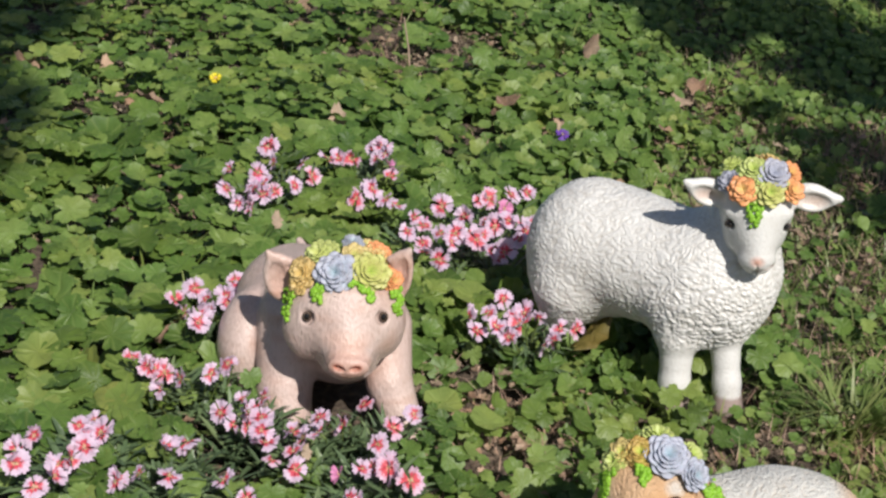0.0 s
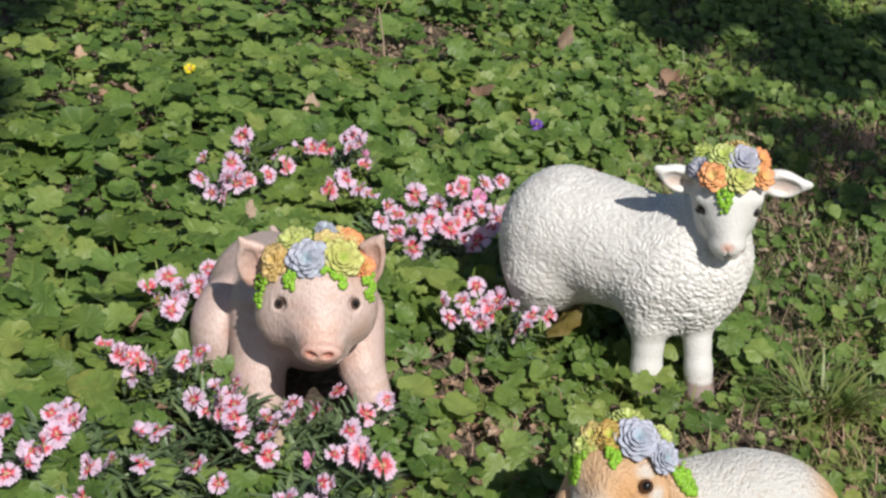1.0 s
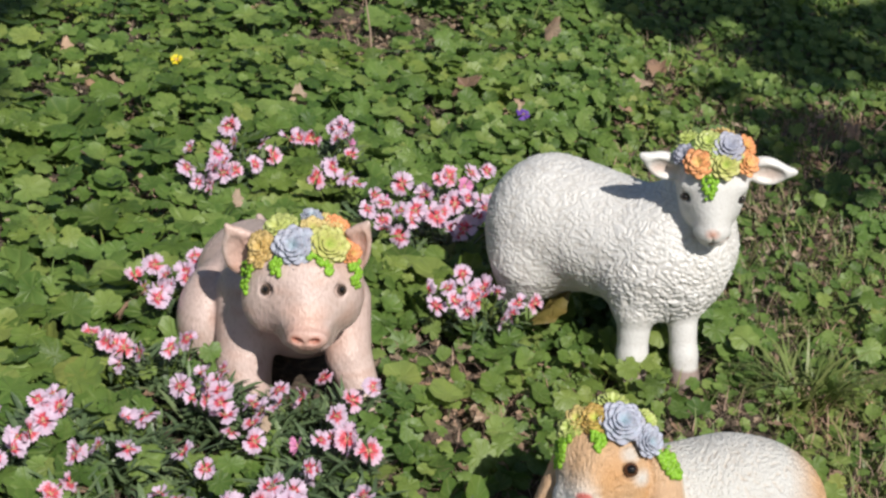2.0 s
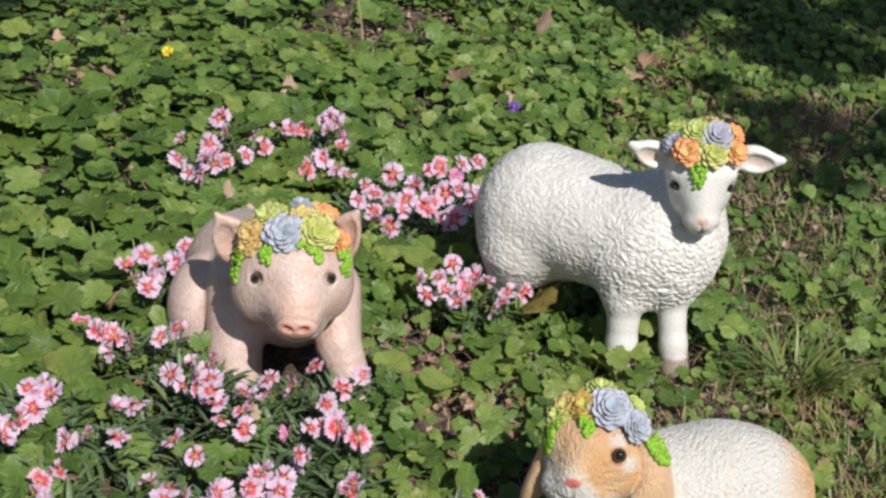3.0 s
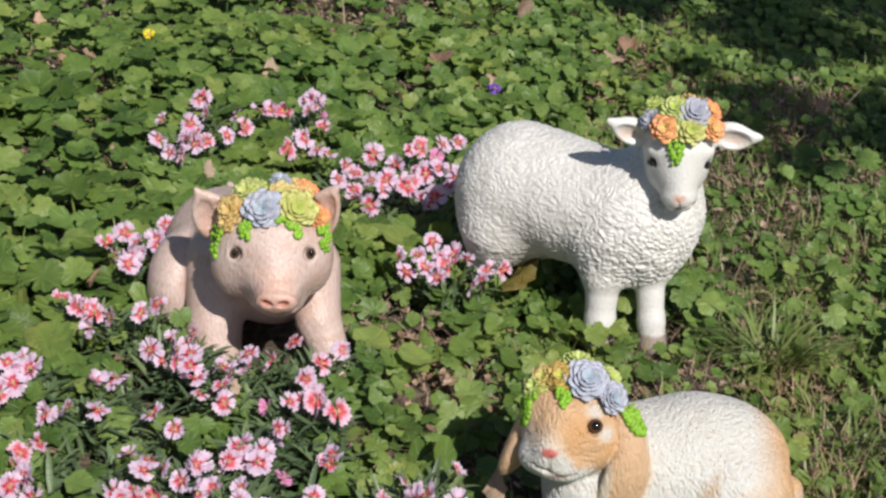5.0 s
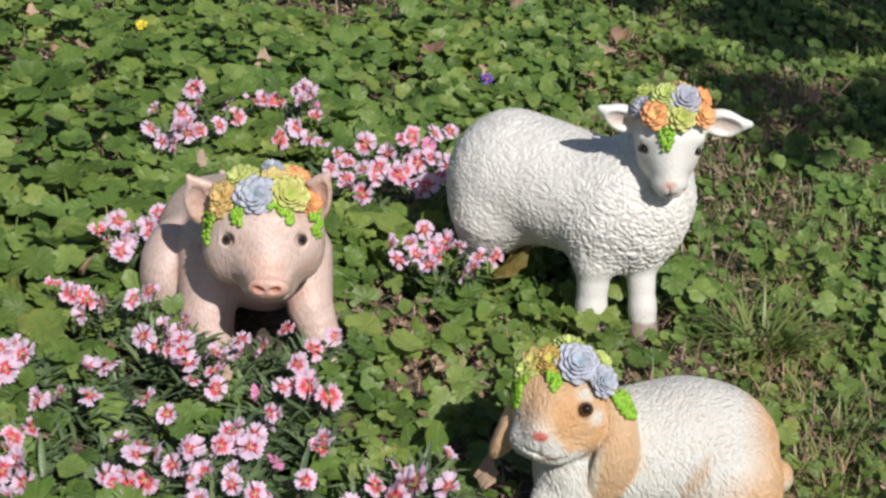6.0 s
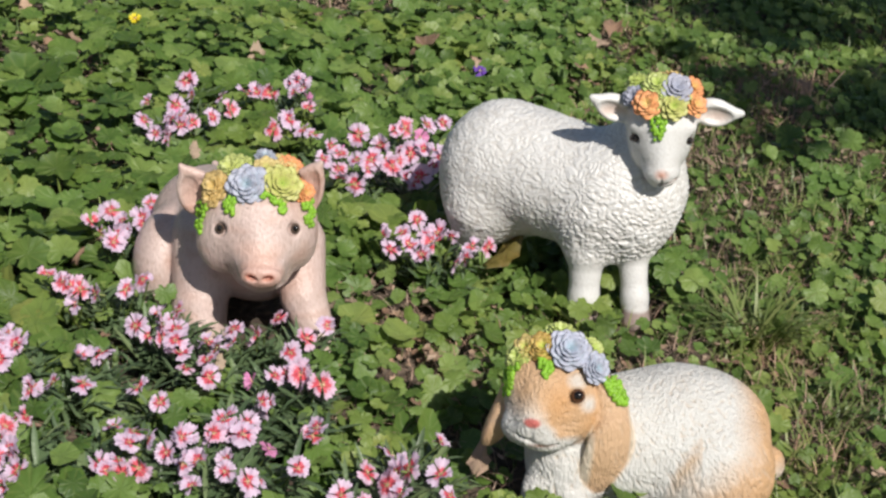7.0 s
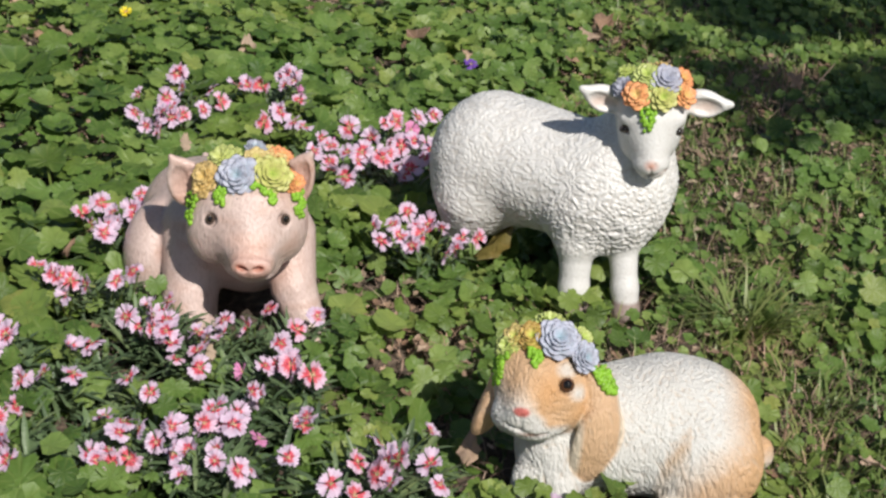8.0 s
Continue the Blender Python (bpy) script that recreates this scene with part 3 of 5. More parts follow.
    for e in eyes:
        s.eye(e + np.array((0, 0.0045, -0.001)), (0.0066, 0.0070, 0.0082), (0.13, 0.095, 0.075))
    h = (-0.163, -0.135, 0.235)
    crown = blend(head + [(egg((-0.163, -0.152, 0.250), (0.086, 0.072, 0.056)), 0.01)])
    s.wreath(crown, h, [((-0.170, -0.22, 0.306), 0.033, BLUE, BLUE_TIP), ((-0.214, -0.22, 0.303), 0.026, GOLD, GOLD_TIP),
                        ((-0.222, -0.22, 0.286), 0.018, GOLD, GOLD_TIP), ((-0.192, -0.22, 0.332), 0.026, MOSS, LIME_TIP),
                        ((-0.124, -0.22, 0.310), 0.033, LIME, MOSS_TIP), ((-0.112, -0.22, 0.335), 0.027, GOLD, CORAL_TIP),
                        ((-0.144, -0.22, 0.332), 0.024, MOSS, GOLD_TIP), ((-0.091, -0.22, 0.300), 0.019, GOLD, CORAL_TIP),
                        ((-0.088, -0.22, 0.316), 0.018, GOLD, CORAL_TIP), ((-0.156, -0.130, 0.312), 0.018, BLUE, SLATE_TIP),
                        ((-0.226, -0.154, 0.280), 0.020, GOLD, GOLD_TIP), ((-0.188, -0.150, 0.300), 0.022, MOSS, LIME_TIP),
                        ((-0.122, -0.150, 0.298), 0.024, GOLD, GOLD_TIP), ((-0.20, -0.12, 0.285), 0.028, LIME, LIME_TIP), ((-0.14, -0.11, 0.287), 0.030, MOSS, GOLD_TIP)], 5, 8)
    s.beads(crown, (-0.236, -0.22, 0.285), (-0.243, -0.22, 0.233), 0.012, 60, BEAD, 0.0036)
    s.beads(crown, (-0.197, -0.22, 0.282), (-0.195, -0.22, 0.264), 0.011, 30, BEAD, 0.0036)
    s.beads(crown, (-0.145, -0.22, 0.294), (-0.117, -0.22, 0.270), 0.010, 46, BEAD, 0.0036)
    s.beads(crown, (-0.086, -0.22, 0.288), (-0.082, -0.22, 0.250), 0.010, 44, BEAD, 0.0036)
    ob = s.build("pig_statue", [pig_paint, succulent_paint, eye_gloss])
    return tagged(ob, "pink painted resin piglet statue with succulent crown, sitting", "statue")


def build_rabbit():
    s = Sculpture((0.38, -0.50, 0.0), (-0.10, -0.87, 0.47))
    body = [
        (egg((0.411, -0.470, 0.090), (0.125, 0.090, 0.092), 0, 0, 10), 0.01),
        (egg((0.300, -0.487, 0.082), (0.080, 0.070, 0.078)), 0.05),
        (egg((0.262, -0.524, 0.070), (0.040, 0.046, 0.072)), 0.025),
        (egg((0.460, -0.520, 0.068), (0.074, 0.064, 0.076), 0, 0, 10), 0.022),
        (limb((0.43, -0.575, 0.020), (0.355, -0.588, 0.016), 0.024, 0.020), 0.015),
        (limb((0.276, -0.555, 0.05), (0.272, -0.580, 0.012), 0.022, 0.019), 0.015),
        (limb((0.234, -0.548, 0.05), (0.228, -0.572, 0.012), 0.020, 0.017), 0.015),
        (egg((0.541, -0.450, 0.040), (0.023, 0.022, 0.024)), 0.006)]
    head = [
        (egg((0.244, -0.513, 0.176), (0.059, 0.060, 0.056), 0, 0, -22), 0.016),
        (limb((0.233, -0.540, 0.168), (0.220, -0.562, 0.154), 0.044, 0.030), 0.03),
        (egg((0.238, -0.562, 0.143), (0.030, 0.022, 0.022), 0, 0, -22), 0.014),
        (egg((0.203, -0.555, 0.147), (0.022, 0.020, 0.021)), 0.010),
        (egg((0.216, -0.526, 0.198), (0.018, 0.026, 0.022), 20, 0, -22), 0.022),
        (limb((0.230, -0.555, 0.196), (0.217, -0.578, 0.172), 0.022, 0.013), 0.014),
        (egg((0.272, -0.540, 0.158), (0.032, 0.030, 0.030)), 0.02)]
    front = blend(head)
    eye = seat(front, (0.271, -0.556, 0.190), s.way)
    nose = seat(front, (0.215, -0.589, 0.169), s.way)
    ear_r = [egg((0.312, -0.560, 0.112), (0.031, 0.013, 0.056), 6, 6, 18), egg((0.314, -0.545, 0.160), (0.025, 0.014, 0.052), -10, -4, 18)]
    ear_l = [egg((0.179, -0.517, 0.122), (0.013, 0.027, 0.034), 0, 22, -30), egg((0.191, -0.510, 0.165), (0.012, 0.022, 0.044), 0, 12, -22)]
    f = blend(body + head + [
        (limb(nose + np.array((0, -0.001, -0.006)), nose + np.array((0.001, 0.002, -0.026)), 0.0012, 0.0012), -0.005),
        (limb(nose + np.array((0.001, 0.003, -0.027)), nose + np.array((0.020, 0.003, -0.036)), 0.0020, 0.0017), -0.005),
        (limb(nose + np.array((0.020, 0.003, -0.036)), nose + np.array((0.036, 0.012, -0.030)), 0.0018, 0.0012), -0.005),
        (limb(nose + np.array((0.001, 0.003, -0.027)), nose + np.array((-0.014, 0.012, -0.022)), 0.0018, 0.0012), -0.006),
        (egg(eye, (0.0125, 0.009, 0.0105)), -0.006),
        (blend([(ear_r[0], 0.01), (ear_r[1], 0.02)]), 0.003),
        (blend([(ear_l[0], 0.01), (ear_l[1], 0.02)]), 0.003)])
    v, q = skin(f, (0.14, -0.65, -0.03), (0.60, -0.33, 0.26), 0.0018)
    nrm = slope(f, v)
    warp = np.stack([value_noise(v + k, 30) for k in (0.0, 3.1, 7.7)], 1) - 0.5
    w = v + warp * 0.020
    # combed strokes: back and down over the body, outwards from the nose over the face
    lay = np.array(((0.93, 0.0, 0.37), (0.0, 1.0, 0.0), (-0.37, 0.0, 0.93)))
    coat = 1 - np.abs(2 * value_noise(w @ lay.T, (300, 300, 48)) - 1)
    from_nose = v - nose
    reach = np.linalg.norm(from_nose, axis=1, keepdims=True) + 1e-6
    face = 1 - np.abs(2 * value_noise(from_nose / reach * 24 + reach * 45 + warp * 1.6, 1.0) - 1)
    on_face = np.clip((0.012 - front(v)) / 0.008, 0, 1)
    fur = coat * (1 - on_face) + face * on_face
    ear = np.minimum(blend([(ear_r[0], 0.01), (ear_r[1], 0.02)])(v), blend([(ear_l[0], 0.01), (ear_l[1], 0.02)])(v))
    smooth = np.clip((0.0035 - ear) / 0.003, 0, 1)
    v = v + nrm * ((0.0029 - 0.0010 * on_face) * (1 - 0.7 * smooth) * (fur - 0.5) + 0.0012 * (value_noise(v, 25) - 0.5))[:, None]
    tan, white = (0.60, 0.375, 0.205), (0.645, 0.64, 0.615)
    col = np.full((len(v), 3), 1.0) * np.array(white)
    j = (value_noise(v, 45) - 0.5) * 0.2 + (fur - 0.5) * 0.25
    rear = (v[:, 0] - 0.468) / 0.050 - np.clip((v[:, 2] - 0.10) * 2.0, -0.1, 0.3)
    col = tint(col, tan, np.clip(rear + j, 0, 1))
    col = tint(col, white, near(v, (0.545, -0.455, 0.030), (0.028, 0.03, 0.03)) * 1.5)
    col = tint(col, tan, np.clip(near(v, (0.485, -0.575, 0.035), (0.085, 0.08, 0.10)) * 2.2 + j - 0.25, 0, 0.85))
    mask = near(v, (0.246, -0.530, 0.198), (0.085, 0.090, 0.070)) * 3.0 + near(v, (0.272, -0.565, 0.160), (0.05, 0.05, 0.045)) * 2.6
    mask = np.where((v[:, 0] < 0.33) & (v[:, 2] > 0.125) & (front(v) < 0.006), mask, 0)
    col = tint(col, tan, np.clip(mask + j * 0.8 - 0.25, 0, 0.95))
    col = tint(col, (0.60, 0.325, 0.14), near(v, eye + np.array((-0.022, -0.004, -0.004)), (0.030, 0.040, 0.034)) * (0.6 + 0.5 * fur) * on_face)
    col = tint(col, (0.60, 0.335, 0.15), near(v, eye + np.array((0.022, 0.010, -0.034)), (0.030, 0.040, 0.024)) * (0.6 + 0.5 * fur) * on_face)
    col = tint(col, white, near(v, nose + np.array((0.0, 0.004, -0.020)), (0.036, 0.036, 0.024)) * 3.0 + near(v, nose + np.array((0.030, 0.01, -0.036)), (0.05, 0.03, 0.018)) * 2)
    col = tint(col, white, near(v, eye + np.array((0.010, 0.004, 0.020)), (0.028, 0.024, 0.016)) * 2.0 + near(v, eye + np.array((0.018, 0.0, -0.010)), (0.018, 0.02, 0.013)) * 1.3)
    col = tint(col, (0.61, 0.385, 0.215), smooth * 0.92)
    rim = smooth * np.clip((np.abs((v[:, 0] - 0.312) * 0.95 + (v[:, 1] + 0.555) * 0.3) - 0.021) / 0.006, 0, 1) * (v[:, 0] > 0.25)
    col = tint(col, (0.72, 0.64, 0.52), rim * 0.9)
    # groove shade put into the colour: browner between the raised strokes
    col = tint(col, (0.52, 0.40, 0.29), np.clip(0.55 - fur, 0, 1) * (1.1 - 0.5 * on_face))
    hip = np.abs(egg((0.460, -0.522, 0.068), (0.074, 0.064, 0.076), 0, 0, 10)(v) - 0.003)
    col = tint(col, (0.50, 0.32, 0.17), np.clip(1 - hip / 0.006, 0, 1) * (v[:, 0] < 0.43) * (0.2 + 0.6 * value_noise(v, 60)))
    col = tint(col, (0.58, 0.16, 0.14), near(v, nose + np.array((0, 0, 0.001)), (0.0125, 0.014, 0.0075)) * 2.6)
    col = tint(col, (0.26, 0.14, 0.10), near(v, nose + np.array((0.016, 0.004, -0.0330)), (0.024, 0.012, 0.0045)) * 1.2)
    col = tint(col, (0.26, 0.17, 0.12), near(v, eye, 0.0125) * 0.9)
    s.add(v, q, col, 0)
    s.eye(eye + np.array((0, 0.0050, -0.001)), (0.0092, 0.0088, 0.0092), (0.12, 0.055, 0.03), (0.10, 0, 0.12))
    h = (0.246, -0.505, 0.178)
    crown = blend(head + [(egg((0.248, -0.508, 0.195), (0.064, 0.058, 0.050)), 0.01)])
    s.wreath(crown, h, [((0.255, -0.55, 0.250), 0.030, BLUE, BLUE_TIP), ((0.289, -0.55, 0.227), 0.022, BLUE, BLUE_TIP),
                        ((0.224, -0.55, 0.252), 0.023, OLIVE, OLIVE_TIP), ((0.204, -0.55, 0.250), 0.021, OLIVE, GOLD_TIP), ((0.194, -0.55, 0.238), 0.019, LIME, LIME_TIP),
                        ((0.283, -0.55, 0.253), 0.019, LIME, LIME_TIP), ((0.25, -0.485, 0.236), 0.024, LIME, LIME_TIP), ((0.292, -0.50, 0.215), 0.018, LIME, LIME_TIP)], 5, 8)
    s.beads(crown, (0.188, -0.55, 0.225), (0.182, -0.55, 0.188), 0.010, 60, BEAD, 0.0035)
    s.beads(crown, (0.229, -0.55, 0.236), (0.231, -0.55, 0.214), 0.010, 40, BEAD, 0.0034)
    s.beads(f, (0.306, -0.55, 0.214), (0.328, -0.55, 0.180), 0.012, 84, BEAD, 0.0035)
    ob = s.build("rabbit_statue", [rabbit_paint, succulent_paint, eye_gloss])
    return tagged(ob, "tan and white lop-eared resin rabbit statue with succulent crown", "statue")


build_lamb()
build_pig()
build_rabbit()


# ---------- ground ----------
def ground_height(x, y):
    p = np.stack([np.asarray(x, float), np.asarray(y, float), np.zeros(np.shape(x))], -1).reshape(-1, 3)
    return (0.016 * (value_noise(p + 50, 2.2) - 0.5) + 0.008 * (value_noise(p + 20, 9) - 0.5)).reshape(np.shape(x)) - 0.004


steps = np.concatenate([[-400, -120, -40, -15, -7, -4, -2.6], np.arange(-2.0, 4.4, 0.04), [4.8, 6, 9, 16, 40, 120, 400]])
gx, gy = np.meshgrid(steps - 0.6, steps, indexing="ij")
gz = np.where((np.abs(gx) < 5) & (np.abs(gy) < 5), ground_height(gx, gy), -0.004)
m = len(steps)
ii, jj = np.meshgrid(np.arange(m - 1), np.arange(m - 1), indexing="ij")
gq = np.stack([ii * m + jj, (ii + 1) * m + jj, (ii + 1) * m + jj + 1, ii * m + jj + 1], -1).reshape(-1, 4)
tagged(new("ground", quick_mesh("ground", np.stack([gx, gy, gz], -1).reshape(-1, 3), gq, [soil])),
       "dark brown garden soil with crumbs and dead bits", "ground", kind="structure")


# ---------- leaves ----------
def leaf_form(lobes, cup, notch, stem=True, pointed=0.0, seed=0):
    """A scalloped round leaf, radius one, stalk towards -y; vertices, triangles, uv."""
    k = lobes * 3
    a = -math.pi / 2 + 2 * math.pi * (np.arange(k) + 0.5) / k
    edge = np.array([0.89, 1.05, 1.05])[np.arange(k) % 3] * (1 + pointed * np.sin(a))
    rs = np.random.RandomState(seed)
    edge = edge * (1 + 0.16 * np.interp(np.arange(k), np.arange(0, k + 3, 3), rs.uniform(-1, 1, len(np.arange(0, k + 3, 3)))) * (seed > 0))
    curl = 0.14 * (seed > 0) * np.sin(a * rs.randint(1, 4) + rs.uniform(0, 6))
    gap = np.abs((a + math.pi / 2 + math.pi) % (2 * math.pi) - math.pi)
    edge = edge * (1 - notch * np.exp(-(gap / 0.33) ** 2))
    ring = np.stack([np.cos(a) * edge, np.sin(a) * edge, cup * edge ** 2 + 0.05 * np.sin(3 * a + 1) + curl], 1)
    inner = np.stack([np.cos(a) * edge * 0.55, np.sin(a) * edge * 0.55, cup * 0.15 + 0.07 * np.cos(a * lobes)], 1)
    v = np.vstack([[[0, 0, 0]], inner, ring])
    f = []
    for j in range(k):
        n2 = (j + 1) % k
        f += [(0, 1 + j, 1 + n2), (1 + j, 1 + k + j, 1 + k + n2), (1 + j, 1 + k + n2, 1 + n2)]
    uv = v[:, :2] * 0.5 + 0.5
    if stem:
        b = len(v)
        v = np.vstack([v, [[-0.035, -0.03, -0.01], [0.035, -0.03, -0.01], [-0.05, -0.5, -0.75], [0.05, -0.5, -0.75], [-0.05, -0.75, -1.7], [0.05, -0.75, -1.7]]])
        f += [(b, b + 1, b + 3), (b, b + 3, b + 2), (b + 2, b + 3, b + 5), (b + 2, b + 5, b + 4)]
        uv = np.vstack([uv, np.full((6, 2), 0.52)])
    return v, np.array(f), uv


def rotations(tilt_dir, tilt, spin):
    """Rotation matrices: spin about z, then tilt towards the direction tilt_dir."""
    c, s = np.cos(spin), np.sin(spin)
    z, o = np.zeros_like(c), np.ones_like(c)
    r1 = np.stack([c, -s, z, s, c, z, z, z, o], -1).reshape(-1, 3, 3)
    ax, ay = -np.sin(tilt_dir), np.cos(tilt_dir)
    ct, st = np.cos(tilt), np.sin(tilt)
    r2 = np.stack([ct + ax * ax * (1 - ct), ax * ay * (1 - ct), ay * st, ax * ay * (1 - ct), ct + ay * ay * (1 - ct), -ax * st,
                   -ay * st, ax * st, ct], -1).reshape(-1, 3, 3)
    return r2 @ r1


def scatter(form, pos, rot, size):
    v, f, uv = form
    p = np.einsum("nij,vj->nvi", rot, v) * size[:, None, None] + pos[:, None, :]
    n, k = len(pos), len(v)
    return p.reshape(-1, 3), (f[None] + (np.arange(n) * k)[:, None, None]).reshape(-1, 3), np.tile(uv, (n, 1))


def join(pieces):
    vs, fs, us, n = [], [], [], 0
    for v, f, u in pieces:
        vs.append(v)
        fs.append(f + n)
        us.append(u)
        n += len(v)
    return np.vstack(vs), np.vstack(fs), np.vstack(us)


rng = np.random.RandomState(11)
CLUMPS = {}
CLUMPS["a"] = (0.085, [(-0.297, -0.39), (-0.385, -0.342), (-0.366, -0.404), (-0.41, -0.389), (-0.432, -0.424), (-0.258, -0.443), (-0.499, -0.326)])
CLUMPS["b"] = (0.085, [(-0.147, -0.363), (-0.121, -0.421), (-0.103, -0.343), (-0.082, -0.36), (-0.051, -0.388), (-0.14, -0.479), (-0.049, -0.485), (-0.179, -0.507), (-0.154, -0.491)])
CLUMPS["c"] = (0.088, [(-0.307, -0.183), (-0.284, -0.207), (-0.29, -0.243), (-0.269, -0.249), (-0.283, -0.284), (-0.304, -0.27), (-0.331, -0.229), (-0.256, -0.302), (-0.239, -0.348)])
CLUMPS["d"] = (0.085, [(-0.258, -0.586), (-0.23, -0.553), (-0.255, -0.536), (-0.206, -0.581), (-0.197, -0.616), (-0.157, -0.499), (-0.156, -0.56), (-0.106, -0.536), (-0.182, -0.509), (-0.064, -0.594), (-0.111, -0.608), (-0.15, -0.605)])
CLUMPS["e"] = (0.085, [(-0.22, -0.285), (-0.187, -0.261), (-0.155, -0.25), (-0.086, -0.234), (-0.207, -0.353)])
CLUMPS["f"] = (0.085, [(-0.431, -0.491), (-0.279, -0.511), (-0.287, -0.567), (-0.307, -0.578), (-0.439, -0.539), (-0.419, -0.569), (-0.431, -0.588), (-0.41, -0.628)])
CLUMPS["g"] = (0.1, [(-0.451, -0.151), (-0.429, -0.141), (-0.402, -0.161), (-0.357, -0.156), (-0.425, -0.185)])
CLUMPS["h"] = (0.085, [(0.019, -0.581), (0.056, -0.581), (0.047, -0.54), (0.109, -0.494), (0.063, -0.63), (0.02, -0.645), (0.122, -0.616)])
CLUMPS["i"] = (0.105, [(-0.421, 0.79), (-0.395, 0.688), (-0.341, 0.724), (-0.317, 0.662)])
CLUMPS["j"] = (0.105, [(-0.467, 0.569), (-0.475, 0.648), (-0.421, 0.55), (-0.396, 0.562), (-0.375, 0.556), (-0.403, 0.477), (-0.341, 0.596), (-0.417, 0.629)])
CLUMPS["k"] = (0.105, [(-0.217, 0.544), (-0.194, 0.581), (-0.161, 0.552), (-0.138, 0.488), (-0.103, 0.461), (-0.109, 0.382), (-0.077, 0.326)])
CLUMPS["l"] = (0.105, [(-0.274, 0.744), (-0.247, 0.757), (-0.208, 0.822), (-0.18, 0.758), (-0.163, 0.675), (-0.194, 0.805)])
CLUMPS["m"] = (0.105, [(-0.024, 0.378), (-0.052, 0.382), (-0.048, 0.301), (0.014, 0.36), (0.046, 0.441), (0.069, 0.444), (0.09, 0.385), (0.043, 0.334), (0.092, 0.439), (0.057, 0.322), (0.025, 0.377), (-0.003, 0.419), (0.073, 0.368)])
CLUMPS["n"] = (0.105, [(-0.054, 0.516), (-0.012, 0.497), (0.031, 0.544), (0.061, 0.524), (0.103, 0.597)])
CLUMPS["o"] = (0.10, [(0.121, 0.082), (0.074, 0.018), (0.129, 0.007), (0.154, 0.044), (0.093, 0.049)])
CLUMPS["p"] = (0.10, [(0.064, 0.15), (0.042, 0.091), (0.058, 0.057), (0.078, 0.071), (0.098, 0.098), (0.023, 0.041), (0.054, 0.033)])
CLUMPS["q"] = (0.11, [(-0.458, 0.069), (-0.436, 0.11), (-0.4, 0.053), (-0.403, 0.002), (-0.377, 0.071), (-0.37, 0.12), (-0.403, -0.023), (-0.436, 0.033)])
CLUMPS["r"] = (0.09, [(-0.569, -0.403), (-0.513, -0.421), (-0.564, -0.34), (-0.511, -0.307), (-0.494, -0.342), (-0.499, -0.392)])
CLUMPS["s"] = (0.075, [(-0.133, -0.162), (0.257, -0.640)])


def y_back(fl):
    return fl[0][1] > 0


# where the dianthus grow, and the statues stand
DENSE = [(sum(x for x, y in fl) / len(fl), sum(y for x, y in fl) / len(fl) + 0.03, 0.065 if y_back(fl) else 0.082) for k, (z, fl) in CLUMPS.items() if k not in "sop"]
FEET = [(-0.072, -0.195, 0.036), (-0.25, -0.19, 0.032), (0.335, -0.004, 0.03), (0.42, 0.002, 0.032), (0.42, -0.045, 0.030), (0.155, 0.145, 0.03), (0.232, 0.20, 0.03), (-0.17, -0.06, 0.10), (-0.24, 0.02, 0.11), (-0.31, 0.0, 0.075),
        (-0.25, -0.14, 0.042), (-0.07, -0.14, 0.036), (-0.33, -0.09, 0.035), (-0.2, 0.1, 0.10), (0.26, -0.52, 0.055), (0.33, -0.49, 0.065), (0.41, -0.47, 0.085), (0.48, -0.48, 0.055), (0.235, -0.56, 0.03), (0.40, -0.57, 0.045), (0.30, -0.55, 0.04), (0.47, -0.56, 0.06), (0.46, -0.62, 0.05), (0.39, -0.62, 0.035), (0.21, -0.53, 0.04)]
BARE = [(-0.66, 0.66, 0.08), (-0.70, 0.98, 0.07), (-0.9, 1.25, 0.10), (0.22, 1.62, 0.07), (0.62, 1.30, 0.10), (-0.05, 1.9, 0.10), (0.98, 0.75, 0.10), (-0.47, 0.42, 0.05), (0.118, -0.215, 0.065), (-0.035, 0.02, 0.05), (0.07, -0.24, 0.05), (-0.02, -0.17, 0.045), (0.70, 0.55, 0.10), (0.86, 1.0, 0.12), (-0.80, 1.17, 0.10), (-0.52, 0.58, 0.07), (-0.62, 0.72, 0.07), (-1.0, 0.95, 0.08), (0.50, 1.42, 0.10), (0.90, 1.20, 0.14), (0.42, 1.15, 0.05), (0.16, 1.18, 0.06), (0.60, 0.62, 0.10), (-0.12, 1.72, 0.07), (0.13, -0.21, 0.05), (0.06, -0.06, 0.04), (0.60, -0.05, 0.045)]
SPARSE = [(0.02, -0.28, 0.10), (0.12, -0.40, 0.09), (0.0, -0.12, 0.08), (0.22, -0.22, 0.08), (0.62, -0.25, 0.12), (0.13, -0.20, 0.06), (0.62, 0.70, 0.20), (0.85, 1.25, 0.25), (0.55, -0.05, 0.16), (0.05, -0.02, 0.07), (-0.78, 1.18, 0.12), (-0.5, 0.6, 0.10), (0.52, 1.45, 0.15), (0.7, 0.25, 0.2), (-0.15, 1.75, 0.15)]


def inside(x, y, spots, grow=0.0):
    out = np.zeros(len(x), bool)
    for sx, sy, r in spots:
        out |= (x - sx) ** 2 + (y - sy) ** 2 < (r + grow) ** 2
    return out


def seen_strip(x, y, extra=0.0):
    return (np.abs(x) < 0.72 + extra + 0.36 * (y + 0.75)) & (y > -0.95 - extra) & (y < 3.1 + extra)


def spread(density, x0, x1, y0, y1):
    n = int(density * (x1 - x0) * (y1 - y0))
    return rng.uniform(x0, x1, n), rng.uniform(y0, y1, n)


